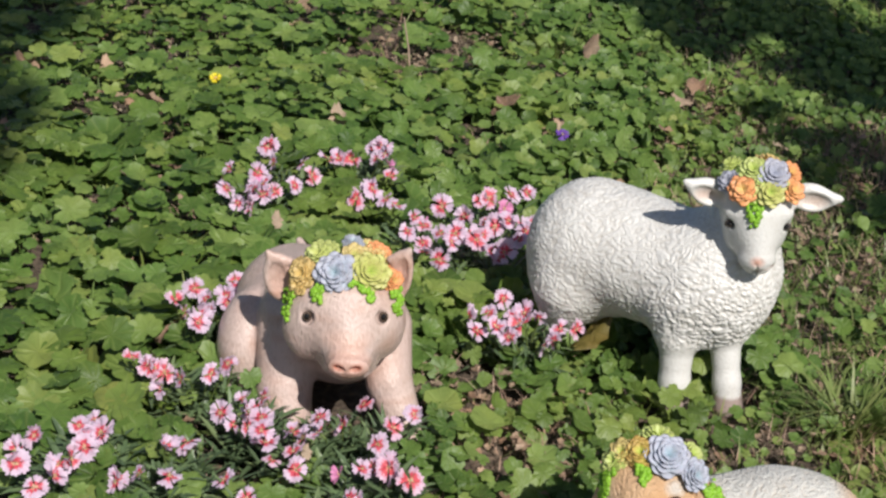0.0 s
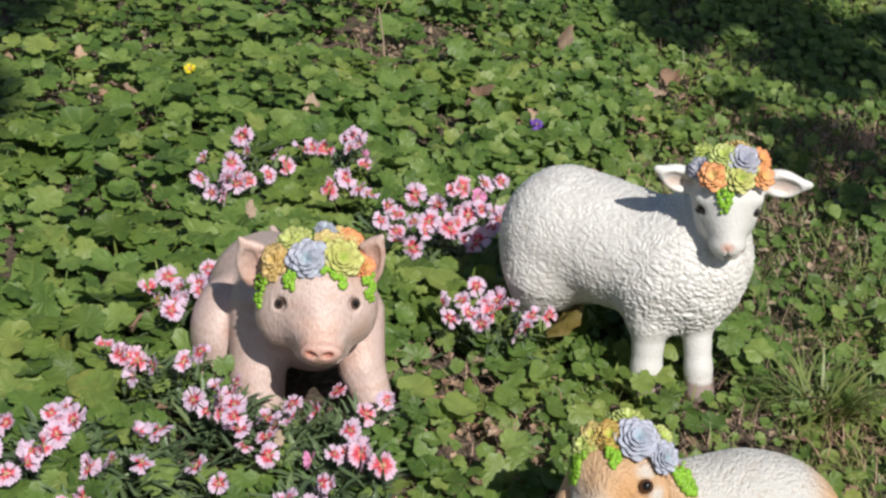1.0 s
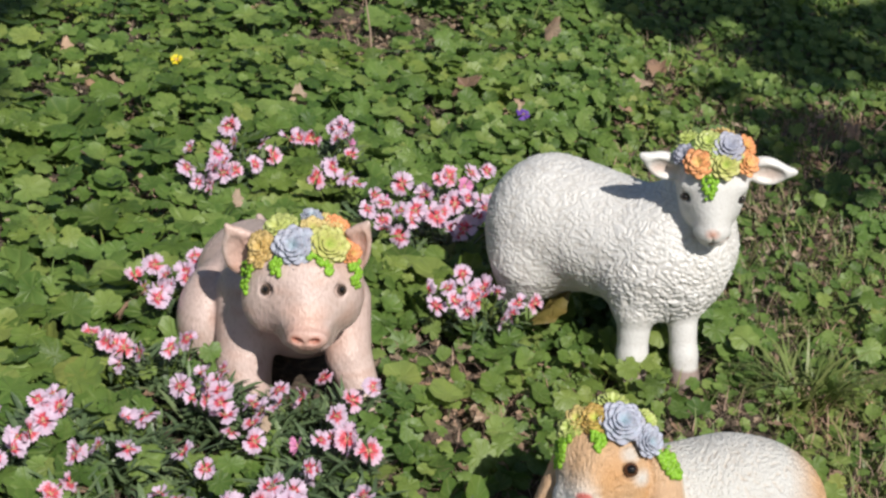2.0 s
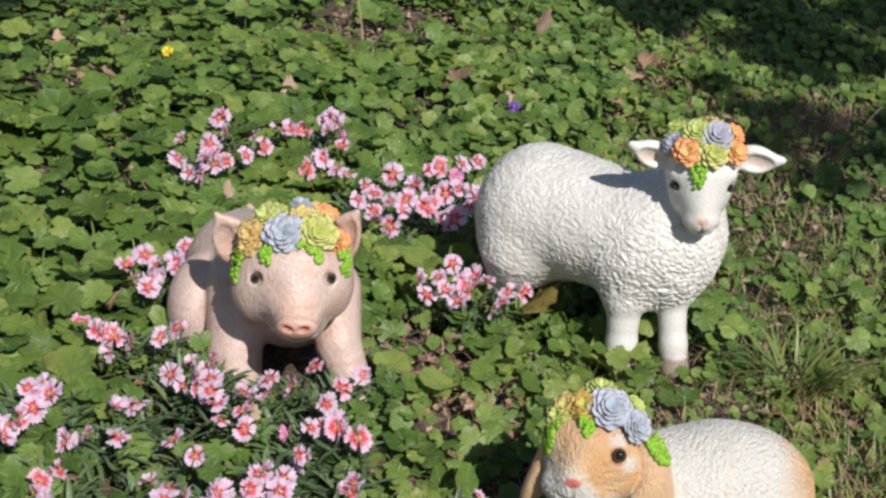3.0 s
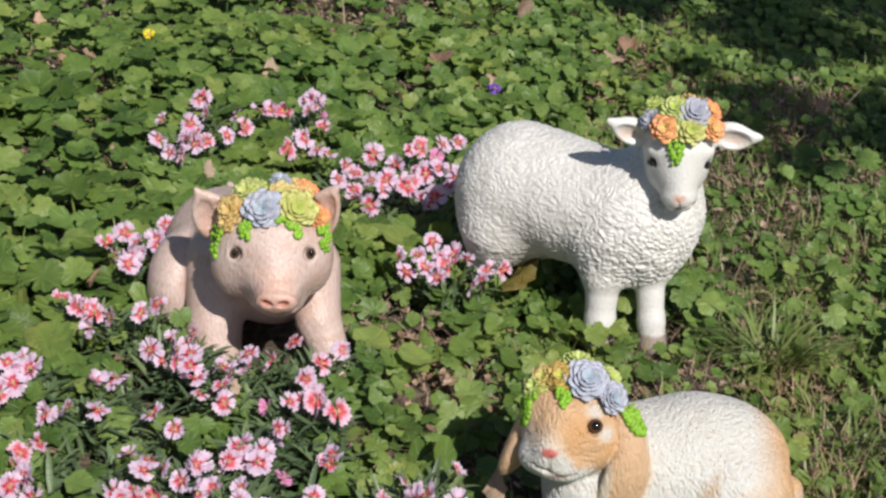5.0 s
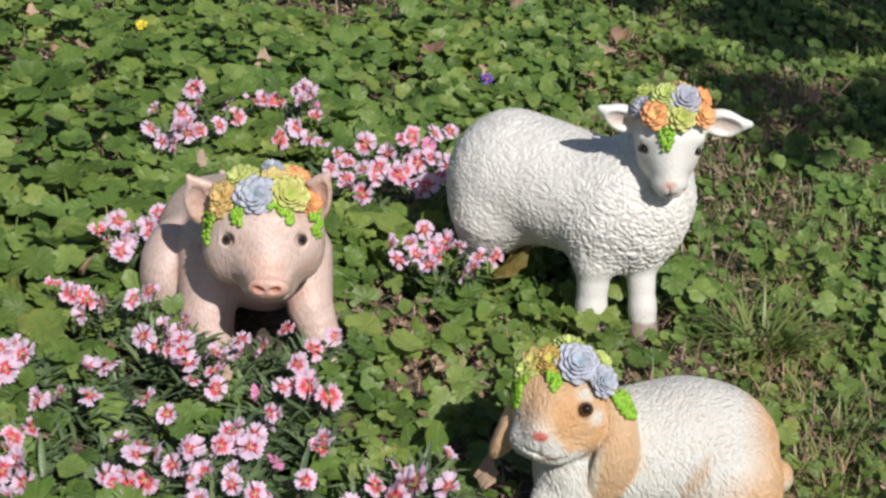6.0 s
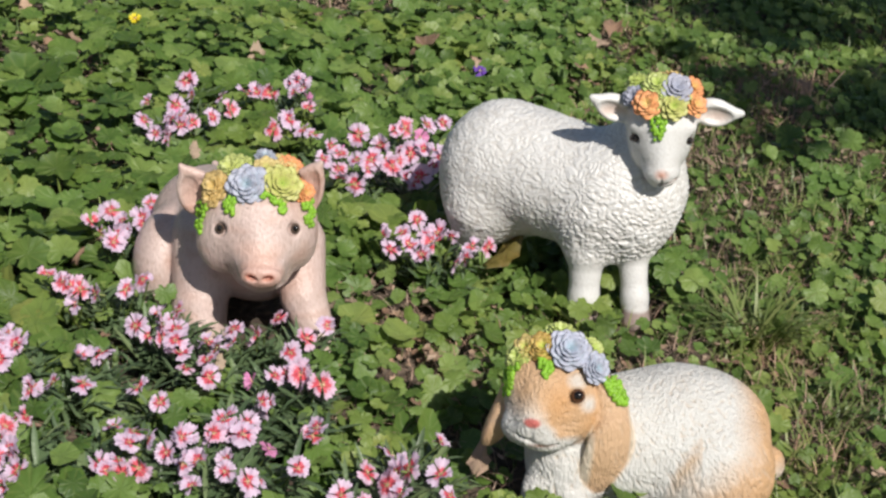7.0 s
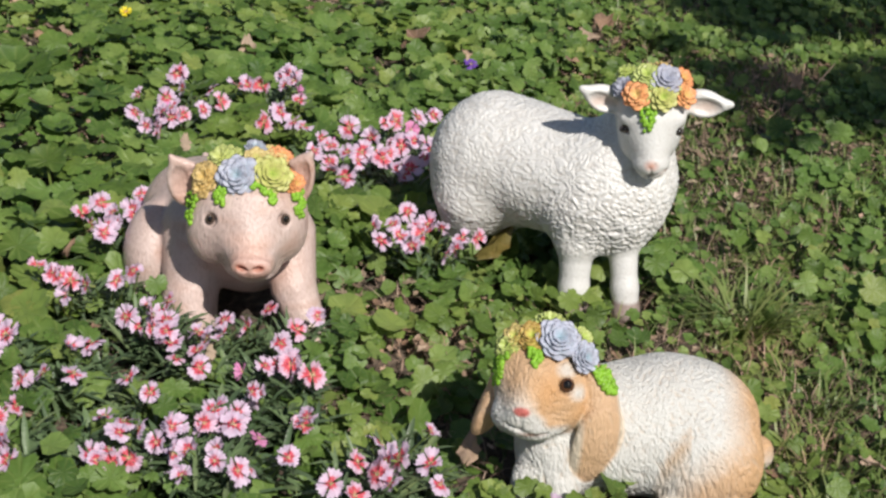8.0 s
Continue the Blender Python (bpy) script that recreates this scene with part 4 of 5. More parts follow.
FORMS = [leaf_form(9, 0.16, 0.62, seed=1), leaf_form(8, -0.14, 0.55, seed=2), leaf_form(9, 0.05, 0.7, seed=3), leaf_form(8, -0.05, 0.5, seed=4),
         leaf_form(5, 0.12, 0.40, True, 0.10, 5), leaf_form(7, -0.18, 0.35, True, 0.15, 6), leaf_form(6, 0.22, 0.25, True, 0.3, 7), leaf_form(4, 0.10, 0.2, True, 0.25, 8)]
x, y = spread(6000, -2.2, 2.2, -0.95, 3.1)
big = np.clip(0.40 - 0.95 * x + 0.16 * (y - 0.2), 0, 1)
keep = seen_strip(x, y) & ~inside(x, y, FEET)
keep &= ~(inside(x, y, DENSE) & (rng.rand(len(x)) < 0.78))
keep &= ~(inside(x, y, SPARSE) & (rng.rand(len(x)) < 0.36))
keep &= ~(inside(x, y, BARE) & (rng.rand(len(x)) < 0.72))
patch = value_noise(np.stack([x, y, 0 * x], 1) + 9, 5.0)
keep &= (x < 0.45) | (y > 0.9) | (y < -0.2) | (rng.rand(len(x)) < 0.85)
keep &= rng.rand(len(x)) < np.clip(0.42 + 0.9 * (patch - 0.25), 0.25, 1) * (1.15 - 0.70 * big) * np.clip(1.05 - 0.17 * y, 0.62, 1)
keep &= (value_noise(np.stack([x, y, 0 * x], 1) + 31, 8.5) < 0.70) | (rng.rand(len(x)) < 0.45)
x, y, big, patch = x[keep], y[keep], big[keep], patch[keep]
size = (0.0138 + 0.0110 * big) * np.clip(np.exp(rng.normal(-0.06, 0.36, len(x))), 0.40, 1.75) * np.where((x > 0.42) & (y < 1.2), 0.80, 1.0) * np.where((x > -0.28) & (y < 0.12), 0.80, 1.0) * np.clip(1.04 - 0.16 * y, 0.80, 1.0) + 0.001
level = rng.rand(len(x))
high = 0.010 + (0.042 + 0.036 * big) * level * (0.6 + 0.8 * patch)
pos = np.stack([x, y, ground_height(x, y) + high], 1)
tilt = np.abs(rng.normal(0.0, 1.0, len(x))) * (0.54 - 0.24 * big)
rot = rotations(rng.uniform(0, 2 * math.pi, len(x)), tilt, rng.uniform(0, 2 * math.pi, len(x)))
# leaves lean a little towards the sun
lean = rotations(np.full(len(x), math.atan2(SUN.y, SUN.x)), 0.42 - 0.26 * big, np.zeros(len(x)))
rot = lean @ rot
kind = np.where(rng.rand(len(x)) < 0.35 + 0.55 * big, rng.randint(0, 4, len(x)), rng.randint(4, 8, len(x)))
front = (size > 0.017) & (level > 0.45) & (y < 0.55) & (y > -0.75)
order = np.argsort(np.where(front, y + 0.3 * np.abs(x), 99))
single = np.zeros(len(x), bool)
single[order[:300]] = front[order[:300]]

cover = new("ground_cover")
tagged(cover, "dense green ground cover of round scalloped leaves", "ground cover", kind="stuff")
rest = ~single
mesh = quick_mesh("foliage", *join([scatter(FORMS[k], pos[rest & (kind == k)], rot[rest & (kind == k)], size[rest & (kind == k)]) for k in range(len(FORMS))])[:2], [green_leaf],
                  uv=join([scatter(FORMS[k], pos[rest & (kind == k)], rot[rest & (kind == k)], size[rest & (kind == k)]) for k in range(len(FORMS))])[2])
tagged(part("foliage", mesh, cover), kind="stuff")

# thin spread beyond the garden bed
x, y = spread(260, -4.5, 4.5, -4.0, 6.0)
keep = ~seen_strip(x, y)
x, y = x[keep], y[keep]
form = leaf_form(5, 0.1, 0.3, False)
mesh_parts = scatter(form, np.stack([x, y, ground_height(x, y) + rng.uniform(0.01, 0.05, len(x))], 1),
                     rotations(rng.uniform(0, 6.28, len(x)), np.abs(rng.normal(0, 0.3, len(x))), rng.uniform(0, 6.28, len(x))), rng.uniform(0.02, 0.045, len(x)))
tagged(part("outer_foliage", quick_mesh("outer_foliage", mesh_parts[0], mesh_parts[1], [green_leaf], uv=mesh_parts[2]), cover), kind="stuff")


# ---------- grass ----------
def blades(px, py, length, lean_out, width, direction):
    """Curved narrow blades of three segments."""
    n = len(px)
    t = np.linspace(0, 1, 4)
    dx, dy = np.cos(direction), np.sin(direction)
    r = lean_out[:, None] * length[:, None] * t ** 1.6
    z = length[:, None] * t * np.sqrt(np.clip(1 - (lean_out[:, None] * t * 0.78) ** 2, 0.04, 1))
    w = width[:, None] * (1 - t ** 2 * 0.92)
    base = ground_height(px, py)
    c = np.stack([px[:, None] + dx[:, None] * r, py[:, None] + dy[:, None] * r, base[:, None] + z], -1)
    side = np.stack([-dy, dx, 0 * dx], -1)[:, None, :] * w[..., None]
    v = np.stack([c - side, c + side], 2).reshape(n, 8, 3)
    f = np.array([(0, 1, 3), (0, 3, 2), (2, 3, 5), (2, 5, 4), (4, 5, 7), (4, 7, 6)])
    return v.reshape(-1, 3), (f[None] + (np.arange(n) * 8)[:, None, None]).reshape(-1, 3), np.full((n * 8, 2), 0.5)


def grass_tuft(cx, cy, count, length, spread_r, label):
    root = new("grass_tuft")
    root.location = (cx, cy, 0)
    n = count
    d = rng.uniform(0, 2 * math.pi, n)
    r = spread_r * np.sqrt(rng.rand(n))
    b = blades(cx + np.cos(d) * r, cy + np.sin(d) * r, length * rng.uniform(0.5, 1.1, n), rng.uniform(0.5, 1.25, n), rng.uniform(0.0020, 0.0042, n), d + rng.normal(0, 0.5, n))
    me = quick_mesh("grass", b[0] - np.array((cx, cy, 0)), b[1], [grass_green], uv=b[2])
    tagged(part("grass", me, root), kind="stuff")
    return tagged(root, label, "grass", "grass tufts")


for cx, cy, k, ln, sr in ((0.60, -0.05, 130, 0.11, 0.04), (0.68, -0.02, 60, 0.07, 0.05), (0.55, -0.02, 45, 0.06, 0.04), (0.64, -0.42, 40, 0.06, 0.06), (0.62, -0.54, 40, 0.055, 0.06),
                          (0.72, 0.16, 50, 0.065, 0.07), (0.66, -0.25, 45, 0.06, 0.06), (0.9, 0.45, 50, 0.07, 0.08), (0.20, 1.9, 50, 0.12, 0.08)):
    grass_tuft(cx, cy, k, ln, sr, "tuft of narrow arching green grass blades")
x, y = spread(4200, -1.6, 2.0, -0.9, 3.0)
right = np.clip((x - 0.30) / 0.35, 0, 1) * np.clip(1.3 - 0.5 * y, 0.25, 1) + 0.05 + 0.12 * np.clip(y - 1.6, 0, 1)
keep = seen_strip(x, y) & ~inside(x, y, FEET) & (rng.rand(len(x)) < right)
x, y = x[keep], y[keep]
n = len(x)
b = blades(x, y, rng.uniform(0.025, 0.07, n), rng.uniform(0.3, 1.2, n), rng.uniform(0.0010, 0.0027, n), rng.uniform(0, 6.28, n))
tagged(new("lawn_grass", quick_mesh("lawn_grass", b[0], b[1], [grass_green], uv=b[2])), "thin scattered grass growing between the leaves", "grass", kind="stuff")


# ---------- litter ----------
def dry_form(curl, bend):
    """A curled pointed dead leaf of length two, with a stalk."""
    v, f, uv = [], [], []
    prof = (0.12, 0.46, 0.62, 0.60, 0.48, 0.16)
    for i, w in enumerate(prof):
        yy = -1 + 2 * i / 5
        for j in range(5):
            xx = (j - 2) / 2 * w * (1 + 0.13 * ((i * 7 + j * 3) % 5 - 2))
            yy = -1 + 2 * i / 5 + 0.10 * ((i * 3 + j * 5) % 4 - 1.5) * (abs(j - 2) > 0)
            v.append((xx, yy, curl * xx * xx + bend * yy * yy + 0.07 * ((i * 5 + j * 2) % 4 - 1.5)))
            uv.append((xx / 2 + 0.5, yy / 2 + 0.5))
    for i in range(5):
        for j in range(4):
            k = i * 5 + j
            f += [(k, k + 1, k + 6), (k, k + 6, k + 5)]
    return np.array(v), np.array(f), np.array(uv)


DRY = [dry_form(0.7, 0.15), dry_form(-0.6, 0.2), dry_form(1.2, -0.25)]
DRY_MESH = [quick_mesh("dry_leaf", v, f, [dry_leaf_brown], uv=u) for v, f, u in DRY]


def dry_leaf(x, y, z, size, rx, rz, shape=0, mat=None):
    ob = new("dry_leaf", DRY_MESH[shape])
    if mat is not None:
        ob.data = DRY_MESH[shape].copy()
        ob.data.materials[0] = mat
    ob.matrix_basis = pose(x, y, z, rx, random.uniform(-15, 15), rz) @ Matrix.Scale(size, 4)
    return ob


DEAD = []
DEAD += [(-1.103, 1.388, 0.045, 45, 70, 0), (-0.915, 1.42, 0.032, 40, 20, 1), (-0.758, 1.188, 0.040, 15, 80, 0), (-0.80, 1.16, 0.035, 20, 40, 2), (-0.313, 1.10, 0.034, 62, 5, 0), (0.278, 1.75, 0.040, 55, -30, 1), (0.06, 1.268, 0.045, 35, -70, 0), (0.523, 1.484, 0.045, 30, 10, 2), (0.424, 1.143, 0.028, 20, 70, 0), (0.160, -0.495, 0.027, 30, -15, 1)]
DEAD += [(-0.201, -0.294, 0.014, 60, 20, 0), (-0.425, -0.452, 0.024, 8, 85, 1), (-0.105, 2.188, 0.05, 30, 60, 0), (-0.521, 2.107, 0.04, 40, 20, 1), (0.684, -0.49, 0.022, 20, 90, 0), (-0.36, 0.50, 0.022, 50, 15, 1), (-0.60, 0.75, 0.035, 20, 50, 2), (-0.68, 0.70, 0.03, 25, 110, 0), (-0.55, 0.60, 0.024, 10, 60, 1), (-1.02, 0.96, 0.028, 15, 20, 0)]
DEAD += [(0.48, 1.38, 0.03, 15, 70, 1), (0.18, 1.17, 0.024, 20, 10, 2), (0.62, 0.60, 0.026, 20, 60, 0), (0.58, 0.68, 0.03, 15, 100, 1), (0.92, 1.1, 0.03, 30, 20, 2)]
for x, y, long, rx, rz, k in DEAD:
    tagged(dry_leaf(x, y, 0.055 if rx < 50 else 0.066, long * 0.85, rx, rz, k), "curled pale brown dead leaf lying on the ground cover", "dead leaf", "dead leaves")
ob = dry_leaf(0.212, 0.088, 0.082, 0.040, 38, -62, 1, olive_leaf)
tagged(ob, "large olive-brown withered leaf beside the lamb's hind legs", "dead leaf")
x, y = spread(1500, -1.8, 1.8, -0.9, 3.0)
keep = seen_strip(x, y) & ((rng.rand(len(x)) < 0.13) | inside(x, y, BARE, 0.03) | (inside(x, y, SPARSE) & (rng.rand(len(x)) < 0.5))) & ~inside(x, y, FEET)
x, y = x[keep], y[keep]
n = len(x)
b = scatter(DRY[0], np.stack([x, y, ground_height(x, y) + rng.uniform(0.006, 0.040, n)], 1), rotations(rng.uniform(0, 6.28, n), np.abs(rng.normal(0, 0.4, n)), rng.uniform(0, 6.28, n)), rng.uniform(0.004, 0.012, n))
tagged(new("leaf_litter", quick_mesh("leaf_litter", b[0], b[1], [dry_leaf_brown], uv=b[2])), "crumbled brown dead leaves scattered on the soil", "leaf litter", kind="stuff")


# dry straw lying between the plants
x, y = spread(2600, -1.4, 1.6, -0.9, 3.0)
keep = seen_strip(x, y) & ~inside(x, y, FEET) & (inside(x, y, SPARSE, 0.05) | (rng.rand(len(x)) < 0.06 + 0.22 * np.clip((x - 0.1) / 0.4, 0, 1)))
x, y = x[keep], y[keep]
n = len(x)
b = blades(x, y, rng.uniform(0.02, 0.06, n), rng.uniform(0.8, 1.28, n), rng.uniform(0.0006, 0.0013, n), rng.uniform(0, 6.28, n))
b[0][:, 2] += 0.008
tagged(new("dry_straw", quick_mesh("dry_straw", b[0], b[1], [dry_leaf_brown], uv=b[2])), "thin tangled tan straw between the leaves", "straw", kind="stuff")


def tube(points, radius, seg=5):
    """A tapering round stalk along points."""
    pts = [Vector(p) for p in points]
    v, f = [], []
    for i, c in enumerate(pts):
        d = (pts[min(i + 1, len(pts) - 1)] - pts[max(i - 1, 0)]).normalized()
        a = d.orthogonal().normalized()
        b2 = d.cross(a)
        r = radius * (1 - 0.35 * i / (len(pts) - 1))
        for j in range(seg):
            t = 2 * math.pi * j / seg
            v.append(c + a * math.cos(t) * r + b2 * math.sin(t) * r)
    for i in range(len(pts) - 1):
        for j in range(seg):
            j2 = (j + 1) % seg
            f += [(i * seg + j, i * seg + j2, (i + 1) * seg + j2), (i * seg + j, (i + 1) * seg + j2, (i + 1) * seg + j)]
    return np.array([tuple(p) for p in v]), np.array(f), np.full((len(v), 2), 0.5)


# ---------- dianthus ----------
def petal_form(wide, bow):
    """A fan-shaped fringed petal along +y, length one; u runs outwards."""
    v, f, uv = [], [], []
    rows = ((0.06, 0.05), (0.35, 0.19), (0.62, 0.40), (0.85, 0.53), (1.0, 0.46))
    for i, (yy, w) in enumerate(rows):
        for j in range(7):
            t = (j - 3) / 3
            fringe = (0.07, -0.08, 0.05, -0.11, 0.08, -0.05, 0.04)[j] if i == 4 else 0
            v.append((t * w * wide, (yy + fringe) * (1 - 0.10 * t * t * (i > 2)), bow * yy * yy + 0.09 * math.sin(t * 4 + bow * 9) * yy))
            uv.append((yy, t / 2 + 0.5))
    for i in range(4):
        for j in range(6):
            k = i * 7 + j
            f += [(k, k + 1, k + 8), (k, k + 8, k + 7)]
    return np.array(v), np.array(f), np.array(uv)


PETALS = {}
for key, mat in (("pale", petal_pale), ("rosy", petal_rosy), ("magenta", petal_magenta), ("yellow", petal_yellow), ("violet", petal_violet)):
    PETALS[key] = [quick_mesh("petal", *petal_form(wd, bw)[:2], [mat], uv=petal_form(wd, bw)[2]) for wd, bw in ((1.02, 0.05), (0.90, 0.34), (1.08, -0.24))]


def heart_mesh():
    v, f, u = tube([(0, 0, -0.75), (0, 0, -0.4), (0, 0, 0.02)], 0.10, 6)
    pieces = [(v, f, u)]
    slots = [0] * len(f)
    for k in range(5):
        a = k * 1.2566 + 0.6
        v, f, u = tube([(0, 0, 0), (0.10 * math.cos(a), 0.10 * math.sin(a), 0.12), (0.22 * math.cos(a), 0.22 * math.sin(a), 0.2)], 0.025, 3)
        pieces.append((v, f, u))
        slots += [1] * len(f)
    v, f, u = join(pieces)
    return quick_mesh("flower", v, f, [stem_green, stamen_cream], uv=u, slots=slots)


HEART = heart_mesh()


def flower(parent, place, facing, radius, key, spin):
    up = Vector(facing).normalized()
    m = Matrix.Translation(place) @ up.to_track_quat("Z", "Y").to_matrix().to_4x4() @ Matrix.Rotation(spin, 4, "Z") @ Matrix.Scale(radius, 4)
    ob = part("flower", HEART, parent, "", m)
    shape = random.choice((0, 0, 1, 2))
    for k in range(5):
        mesh = PETALS[key][shape if random.random() < 0.7 else random.randrange(3)]
        part("petal", mesh, ob, "", Matrix.Rotation(k * 2 * math.pi / 5 + random.uniform(-0.1, 0.1), 4, "Z") @ Matrix.Rotation(random.uniform(-0.35, 0.6), 4, "X") @ Matrix.Rotation(random.uniform(-0.3, 0.3), 4, "Y") @ Matrix.Scale(random.uniform(0.78, 1.12), 4))
    return ob


def narrow_leaf(a, direction, length, width, droop):
    """A lance-shaped leaf folded along its middle."""
    d = Vector(direction).normalized()
    side = d.cross(Vector((0, 0, 1))).normalized()
    up = side.cross(d)
    v = []
    for t, w in ((0.0, 0.35), (0.35, 1.0), (0.7, 0.8), (1.0, 0.05)):
        c = Vector(a) + d * length * t + Vector((0, 0, -droop * length * t * t))
        v += [c - side * width * w + up * width * 0.35 * w, c, c + side * width * w + up * width * 0.35 * w]
    f = []
    for i in range(3):
        for j in range(2):
            k = i * 3 + j
            f += [(k, k + 1, k + 4), (k, k + 4, k + 3)]
    return np.array([tuple(p) for p in v]), np.array(f), np.full((12, 2), 0.5)


def dianthus(z, flowers, leaves_each=16):
    cx, cy = sum(p[0] for p in flowers) / len(flowers), sum(p[1] for p in flowers) / len(flowers) + 0.02
    root = new("dianthus_plant")
    root.location = (cx, cy, 0)
    o = Vector((cx, cy, 0))
    stems, leaves, buds = [], [], []
    extra = [(fx + random.uniform(-0.03, 0.03), fy + random.uniform(-0.02, 0.045)) for fx, fy in flowers if len(flowers) > 1 and random.random() < (0.6 if fy > 0.2 else 0.5)]
    for fx, fy in flowers + extra:
        top = Vector((fx, fy, z + random.uniform(-0.010, 0.010))) - o
        facing = Vector((random.uniform(-0.7, 0.7), random.uniform(-1.1, 0.1), random.uniform(0.35, 1.0)))
        if random.random() < 0.25:
            facing = Vector((random.uniform(-1.2, 1.2), random.uniform(-0.5, 0.4), random.uniform(0.1, 0.5)))
        radius = random.uniform(0.0146, 0.0206) * (1.12 if fy > 0.2 else 1.0)
        key = "pale" if random.random() < 0.78 else "rosy"
        if random.random() < 0.03:
            key, radius = "magenta", radius * 0.7
        flower(root, top, facing, radius, key, random.uniform(0, 6.28))
        foot = Vector((top.x * 0.55 + random.uniform(-0.012, 0.012), top.y * 0.55 + 0.03, 0.0))
        end = top - facing.normalized() * radius * 0.7
        midp = foot.lerp(end, 0.55) + Vector((random.uniform(-0.01, 0.01), 0.008, 0.006))
        stems.append(tube([foot, midp, end], 0.0017))
        for k in range(leaves_each):
            a = random.uniform(0, 2 * math.pi)
            base = foot.lerp(midp, random.uniform(0, 1.0)) + Vector((random.uniform(-0.022, 0.022), random.uniform(-0.022, 0.022), 0))
            leaves.append(narrow_leaf(base, (math.cos(a), math.sin(a), random.uniform(0.15, 1.3)), random.uniform(0.03, 0.07), random.uniform(0.0026, 0.0052), random.uniform(0.05, 0.4)))
        if random.random() < 0.35:
            c = top + Vector((random.uniform(-0.02, 0.02), random.uniform(-0.005, 0.02), -0.012))
            v, f = ball(c, (0.0042, 0.0042, 0.0065), 7, 6)
            buds.append((v, tris(f), np.full((len(v), 2), 0.5)))
            stems.append(tube([foot, foot.lerp(c, 0.6), c], 0.0012, 4))
    for v, f, u in stems:
        part("stem", quick_mesh("stem", v, f, [stem_green], uv=u), root)
    v, f, u = join(leaves)
    part("foliage", quick_mesh("foliage", v, f, [dianthus_leaf], uv=u), root, "narrow dark blue-green leaves")
    for v, f, u in buds:
        part("bud", quick_mesh("bud", v, f, [stem_green], uv=u), root)
    return tagged(root, "pink dianthus plant with red-eyed fringed flowers in the ground cover", "flowering plant", "dianthus plants")


for key, (z, fl) in CLUMPS.items():
    if key == "s":
        for p in fl:
            ob = dianthus(z, [p], 8)
    else:
        dianthus(z, fl, 44 if key in "abcdefghr" else 7 if key in "op" else 20)


def small_flower(x, y, z, key, radius, label):
    root = new("wild_flower")
    root.location = (x, y, 0)
    flower(root, Vector((0, 0, z)), (0.1, -0.6, 0.8), radius, key, 0.3)
    v, f, u = tube([(0, 0.02, 0), (0, 0.012, z * 0.5), (0, 0.005, z - 0.006)], 0.0015)
    part("stem", quick_mesh("stem", v, f, [stem_green], uv=u), root)
    return tagged(root, label, "flower")


small_flower(-0.618, 1.265, 0.088, "yellow", 0.013, "small yellow buttercup-like wild flower")
small_flower(0.185, 1.03, 0.078, "violet", 0.016, "small violet wild flower among leaves")


# ---------- stalks and twigs ----------
def twig(points, radius, mat, label):
    v, f, u = tube(points, radius)
    ob = new("twig", quick_mesh("twig", v - np.array(points[0]), f, [mat], uv=u))
    ob.location = points[0]
    return tagged(ob, label, "twig")


twig([(-0.19, 1.66, 0.0), (-0.195, 1.665, 0.06), (-0.21, 1.68, 0.14)], 0.003, dry_leaf_brown, "upright dry straw stalk")
twig([(-0.49, 0.07, 0.03), (-0.475, 0.055, 0.06), (-0.44, 0.06, 0.085)], 0.006, dry_leaf_brown, "curled dark brown dead stalk")
for dx, dy, hgt, bend in ((0, 0, 0.10, 0.03), (0.04, 0.03, 0.07, -0.02), (-0.05, 0.02, 0.06, 0.05), (0.09, -0.02, 0.08, 0.04), (0.02, -0.06, 0.05, -0.05)):
    twig([(0.88 + dx, 1.16 + dy, 0.0), (0.885 + dx + bend * 0.3, 1.16 + dy, hgt * 0.5), (0.89 + dx + bend, 1.17 + dy, hgt)], 0.002, dry_leaf_brown, "dry brown plant stalk")


# ---------- unseen trees added to cast shade on the garden ---
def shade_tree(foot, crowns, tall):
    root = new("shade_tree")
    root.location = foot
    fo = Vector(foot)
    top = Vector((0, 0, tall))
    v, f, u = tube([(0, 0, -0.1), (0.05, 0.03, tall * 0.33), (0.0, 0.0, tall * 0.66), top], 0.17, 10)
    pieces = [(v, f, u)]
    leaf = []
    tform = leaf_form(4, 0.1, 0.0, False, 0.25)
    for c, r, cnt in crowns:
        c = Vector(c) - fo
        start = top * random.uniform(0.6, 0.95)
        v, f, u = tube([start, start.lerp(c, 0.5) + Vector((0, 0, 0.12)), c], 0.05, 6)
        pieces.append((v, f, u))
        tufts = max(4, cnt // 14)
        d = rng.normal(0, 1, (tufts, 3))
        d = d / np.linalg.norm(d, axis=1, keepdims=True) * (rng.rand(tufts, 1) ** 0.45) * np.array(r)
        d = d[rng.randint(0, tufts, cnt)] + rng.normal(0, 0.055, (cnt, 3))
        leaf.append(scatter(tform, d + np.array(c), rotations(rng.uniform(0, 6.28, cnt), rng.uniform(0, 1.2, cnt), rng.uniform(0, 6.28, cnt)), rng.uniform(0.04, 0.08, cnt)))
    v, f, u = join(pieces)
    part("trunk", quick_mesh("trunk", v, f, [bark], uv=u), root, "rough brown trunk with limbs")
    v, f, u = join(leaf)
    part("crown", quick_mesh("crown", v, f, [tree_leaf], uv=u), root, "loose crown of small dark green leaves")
    return tagged(root, "unseen leafy tree added to cast shade over the ground cover", "tree")


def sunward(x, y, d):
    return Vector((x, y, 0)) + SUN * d


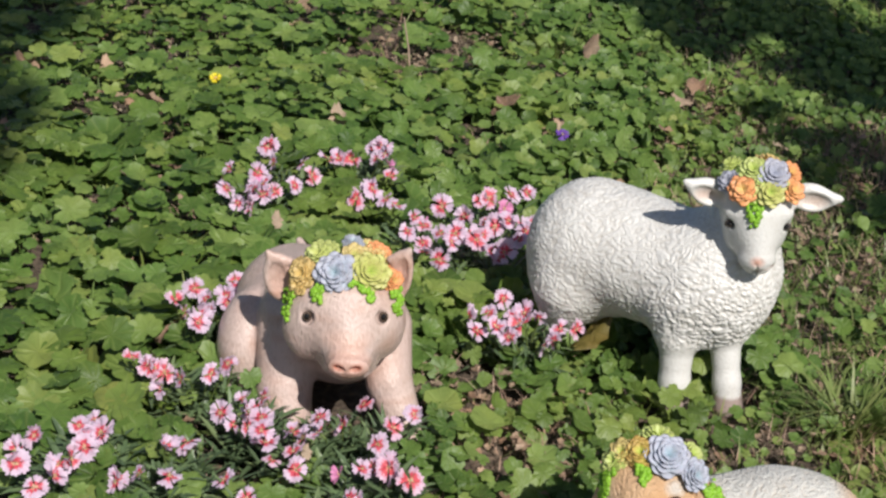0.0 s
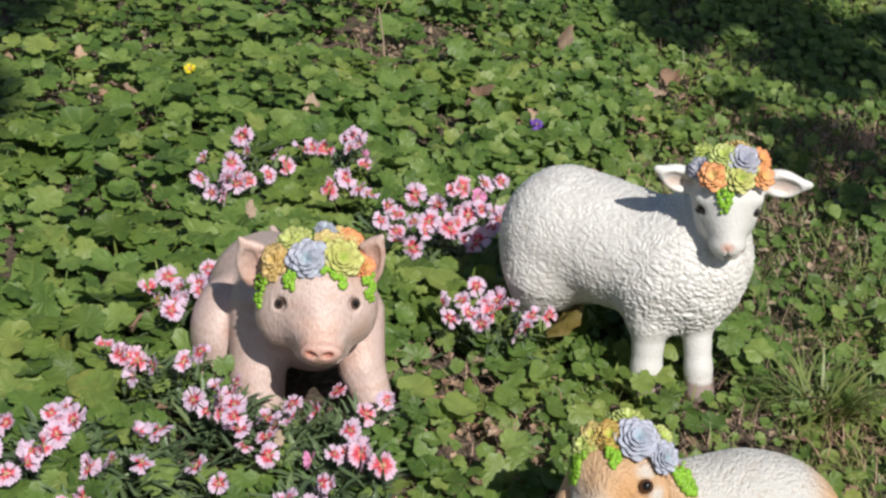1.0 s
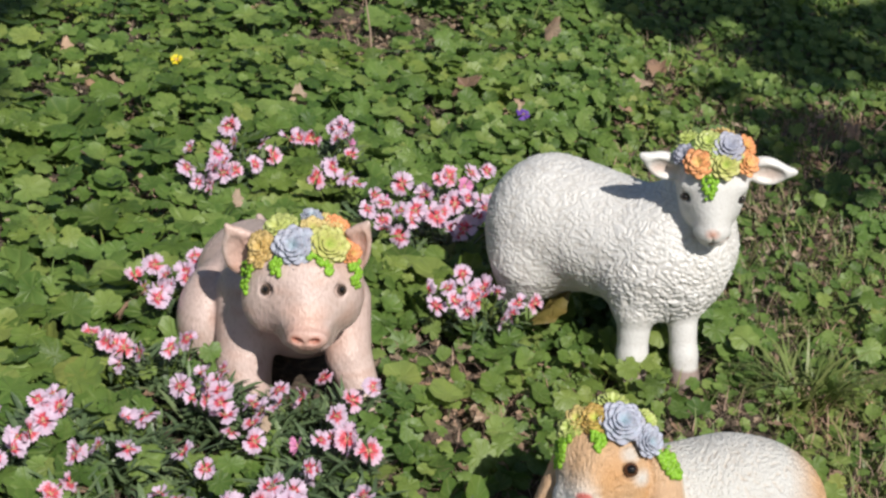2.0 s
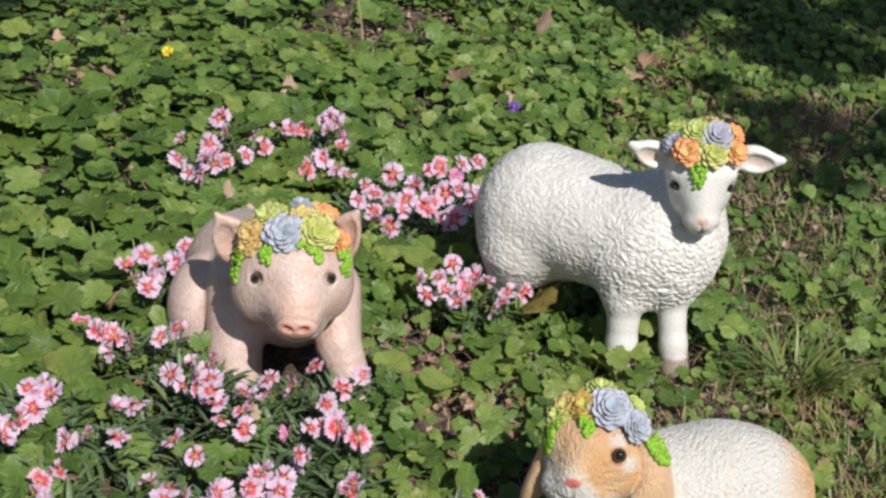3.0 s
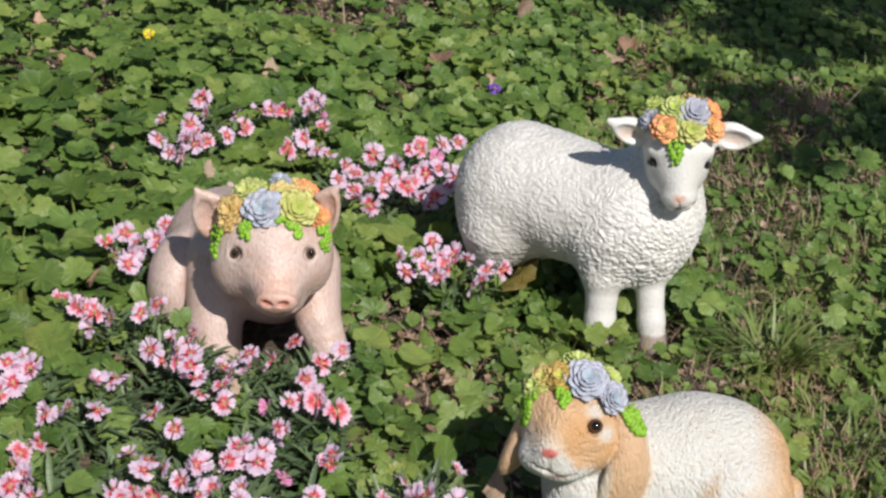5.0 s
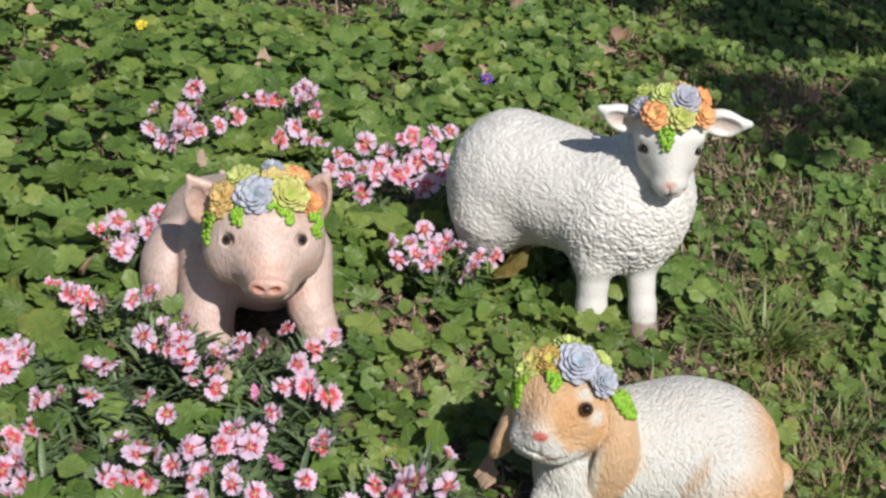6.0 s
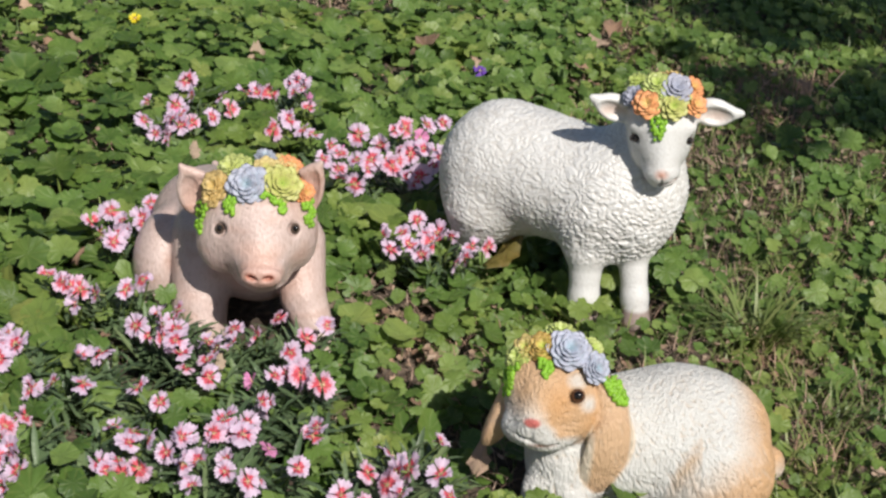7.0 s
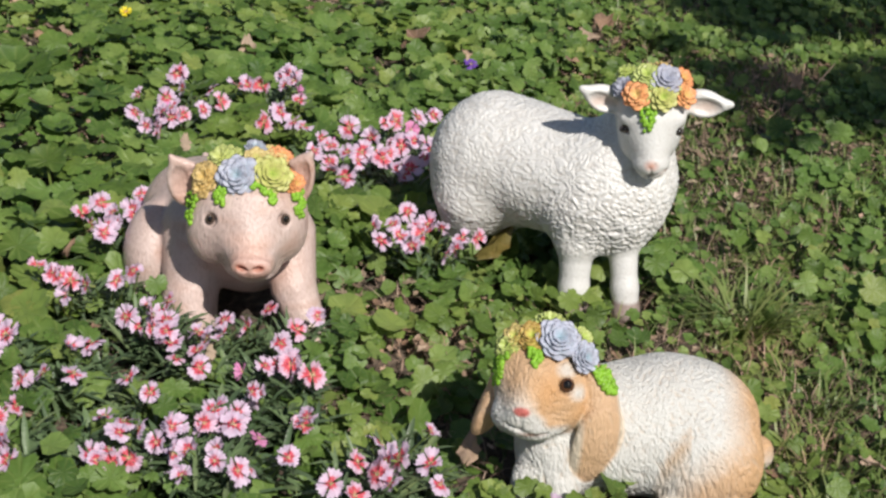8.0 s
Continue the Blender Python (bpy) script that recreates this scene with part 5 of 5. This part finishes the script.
# crowns put up-sun of the ground patches that should lie dark
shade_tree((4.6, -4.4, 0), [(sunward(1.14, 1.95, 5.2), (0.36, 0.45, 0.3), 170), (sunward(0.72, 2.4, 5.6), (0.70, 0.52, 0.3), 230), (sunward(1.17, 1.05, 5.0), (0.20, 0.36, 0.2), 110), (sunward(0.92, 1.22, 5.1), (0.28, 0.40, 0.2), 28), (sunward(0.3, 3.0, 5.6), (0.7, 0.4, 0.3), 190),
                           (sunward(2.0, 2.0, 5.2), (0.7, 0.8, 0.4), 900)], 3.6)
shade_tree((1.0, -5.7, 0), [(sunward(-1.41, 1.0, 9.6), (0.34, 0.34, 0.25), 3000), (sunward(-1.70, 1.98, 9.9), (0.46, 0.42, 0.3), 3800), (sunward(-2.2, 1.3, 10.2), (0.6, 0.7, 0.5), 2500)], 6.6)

# ---------- single leaves of the ground cover nearest to the path ----------
LEAF_MESH = [quick_mesh("leaf", v, f, [green_leaf], uv=u) for v, f, u in FORMS]
for i in np.flatnonzero(single):
    mt = Matrix(rot[i].tolist()).to_4x4()
    part("leaf", LEAF_MESH[kind[i]], cover, "", Matrix.Translation(pos[i].tolist()) @ mt @ Matrix.Scale(float(size[i]), 4))


# ---------- taller round-leaved weeds ----------
def weed(x, y, leaves):
    """Leaves on stalks from one foot: offsets, height, size, and lean towards the sun."""
    root = new("weed")
    root.location = (x, y, 0)
    for dx, dy, z, r, lean in leaves:
        tip = Vector((dx, dy, z))
        v, f, u = tube([(0, 0.01, 0), (dx * 0.4, dy * 0.4 + 0.008, z * 0.6), tip - Vector((0, 0, 0.001))], 0.0012, 4)
        part("stem", quick_mesh("stem", v, f, [stem_green], uv=u), root)
        spin = random.uniform(0, 6.28)
        m = Matrix.Translation(tip) @ Matrix.Rotation(lean, 4, "X") @ Matrix.Rotation(random.uniform(-0.2, 0.2), 4, "Y") @ Matrix.Rotation(spin, 4, "Z") @ Matrix.Scale(r, 4)
        part("leaf", STEMLESS[random.randrange(len(STEMLESS))], root, "", m)
    return tagged(root, "round-leaved green weed standing above the ground cover", "weed", "weeds")


STEMLESS = [quick_mesh("leaf", v, f, [green_leaf], uv=u) for v, f, u in (leaf_form(8, 0.12, 0.5, False, 0, 11), leaf_form(7, -0.10, 0.4, False, 0.1, 12), leaf_form(9, 0.05, 0.6, False, 0, 13))]
weed(0.378, 0.030, [(0.0, 0.0, 0.070, 0.020, 0.7)])
weed(0.335, -0.045, [(-0.012, -0.008, 0.055, 0.019, 0.6), (0.020, 0.018, 0.050, 0.015, 0.4), (0.002, -0.03, 0.035, 0.013, 0.3)])
weed(0.49, 0.05, [(-0.02, 0.0, 0.075, 0.022, 0.6), (0.025, -0.015, 0.070, 0.024, 0.5), (0.0, 0.03, 0.085, 0.020, 0.5), (0.045, 0.02, 0.06, 0.018, 0.3)])
weed(0.71, 0.03, [(0.0, 0.0, 0.062, 0.021, 0.7), (0.04, 0.02, 0.05, 0.016, 0.4)])
weed(0.81, 0.0, [(0.0, 0.0, 0.070, 0.026, 0.8), (-0.03, 0.03, 0.05, 0.018, 0.4)])
weed(0.93, 0.70, [(0.0, 0.0, 0.075, 0.030, 0.5), (-0.07, -0.02, 0.065, 0.026, 0.5), (-0.12, 0.03, 0.07, 0.028, 0.4), (0.03, -0.05, 0.05, 0.02, 0.4)])
weed(0.555, -0.35, [(-0.006, 0.010, 0.072, 0.020, 0.8), (0.014, -0.03, 0.060, 0.018, 0.5), (0.03, 0.01, 0.05, 0.014, 0.4)])
weed(0.39, -0.17, [(0.0, 0.0, 0.050, 0.018, 0.4), (-0.03, 0.01, 0.045, 0.014, 0.5)])
weed(-0.235, -0.43, [(0.005, 0.015, 0.078, 0.017, 0.6), (-0.004, -0.02, 0.072, 0.018, 0.5)])
weed(0.63, 0.20, [(0.0, 0.0, 0.06, 0.018, 0.5), (0.05, 0.02, 0.055, 0.016, 0.3), (0.13, 0.02, 0.06, 0.021, 0.5)])
weed(0.255, -0.575, [(0.018, 0.010, 0.050, 0.015, 0.4), (-0.022, -0.004, 0.056, 0.017, 0.6), (-0.06, 0.0, 0.05, 0.014, 0.4)])
weed(-0.532, -0.047, [(0.0, 0.0, 0.100, 0.030, 0.6), (0.04, 0.05, 0.085, 0.026, 0.5), (-0.05, -0.05, 0.08, 0.028, 0.4)])
weed(-0.315, -0.125, [(0.010, 0.0, 0.085, 0.016, 0.9), (-0.012, -0.012, 0.060, 0.014, 0.6)])
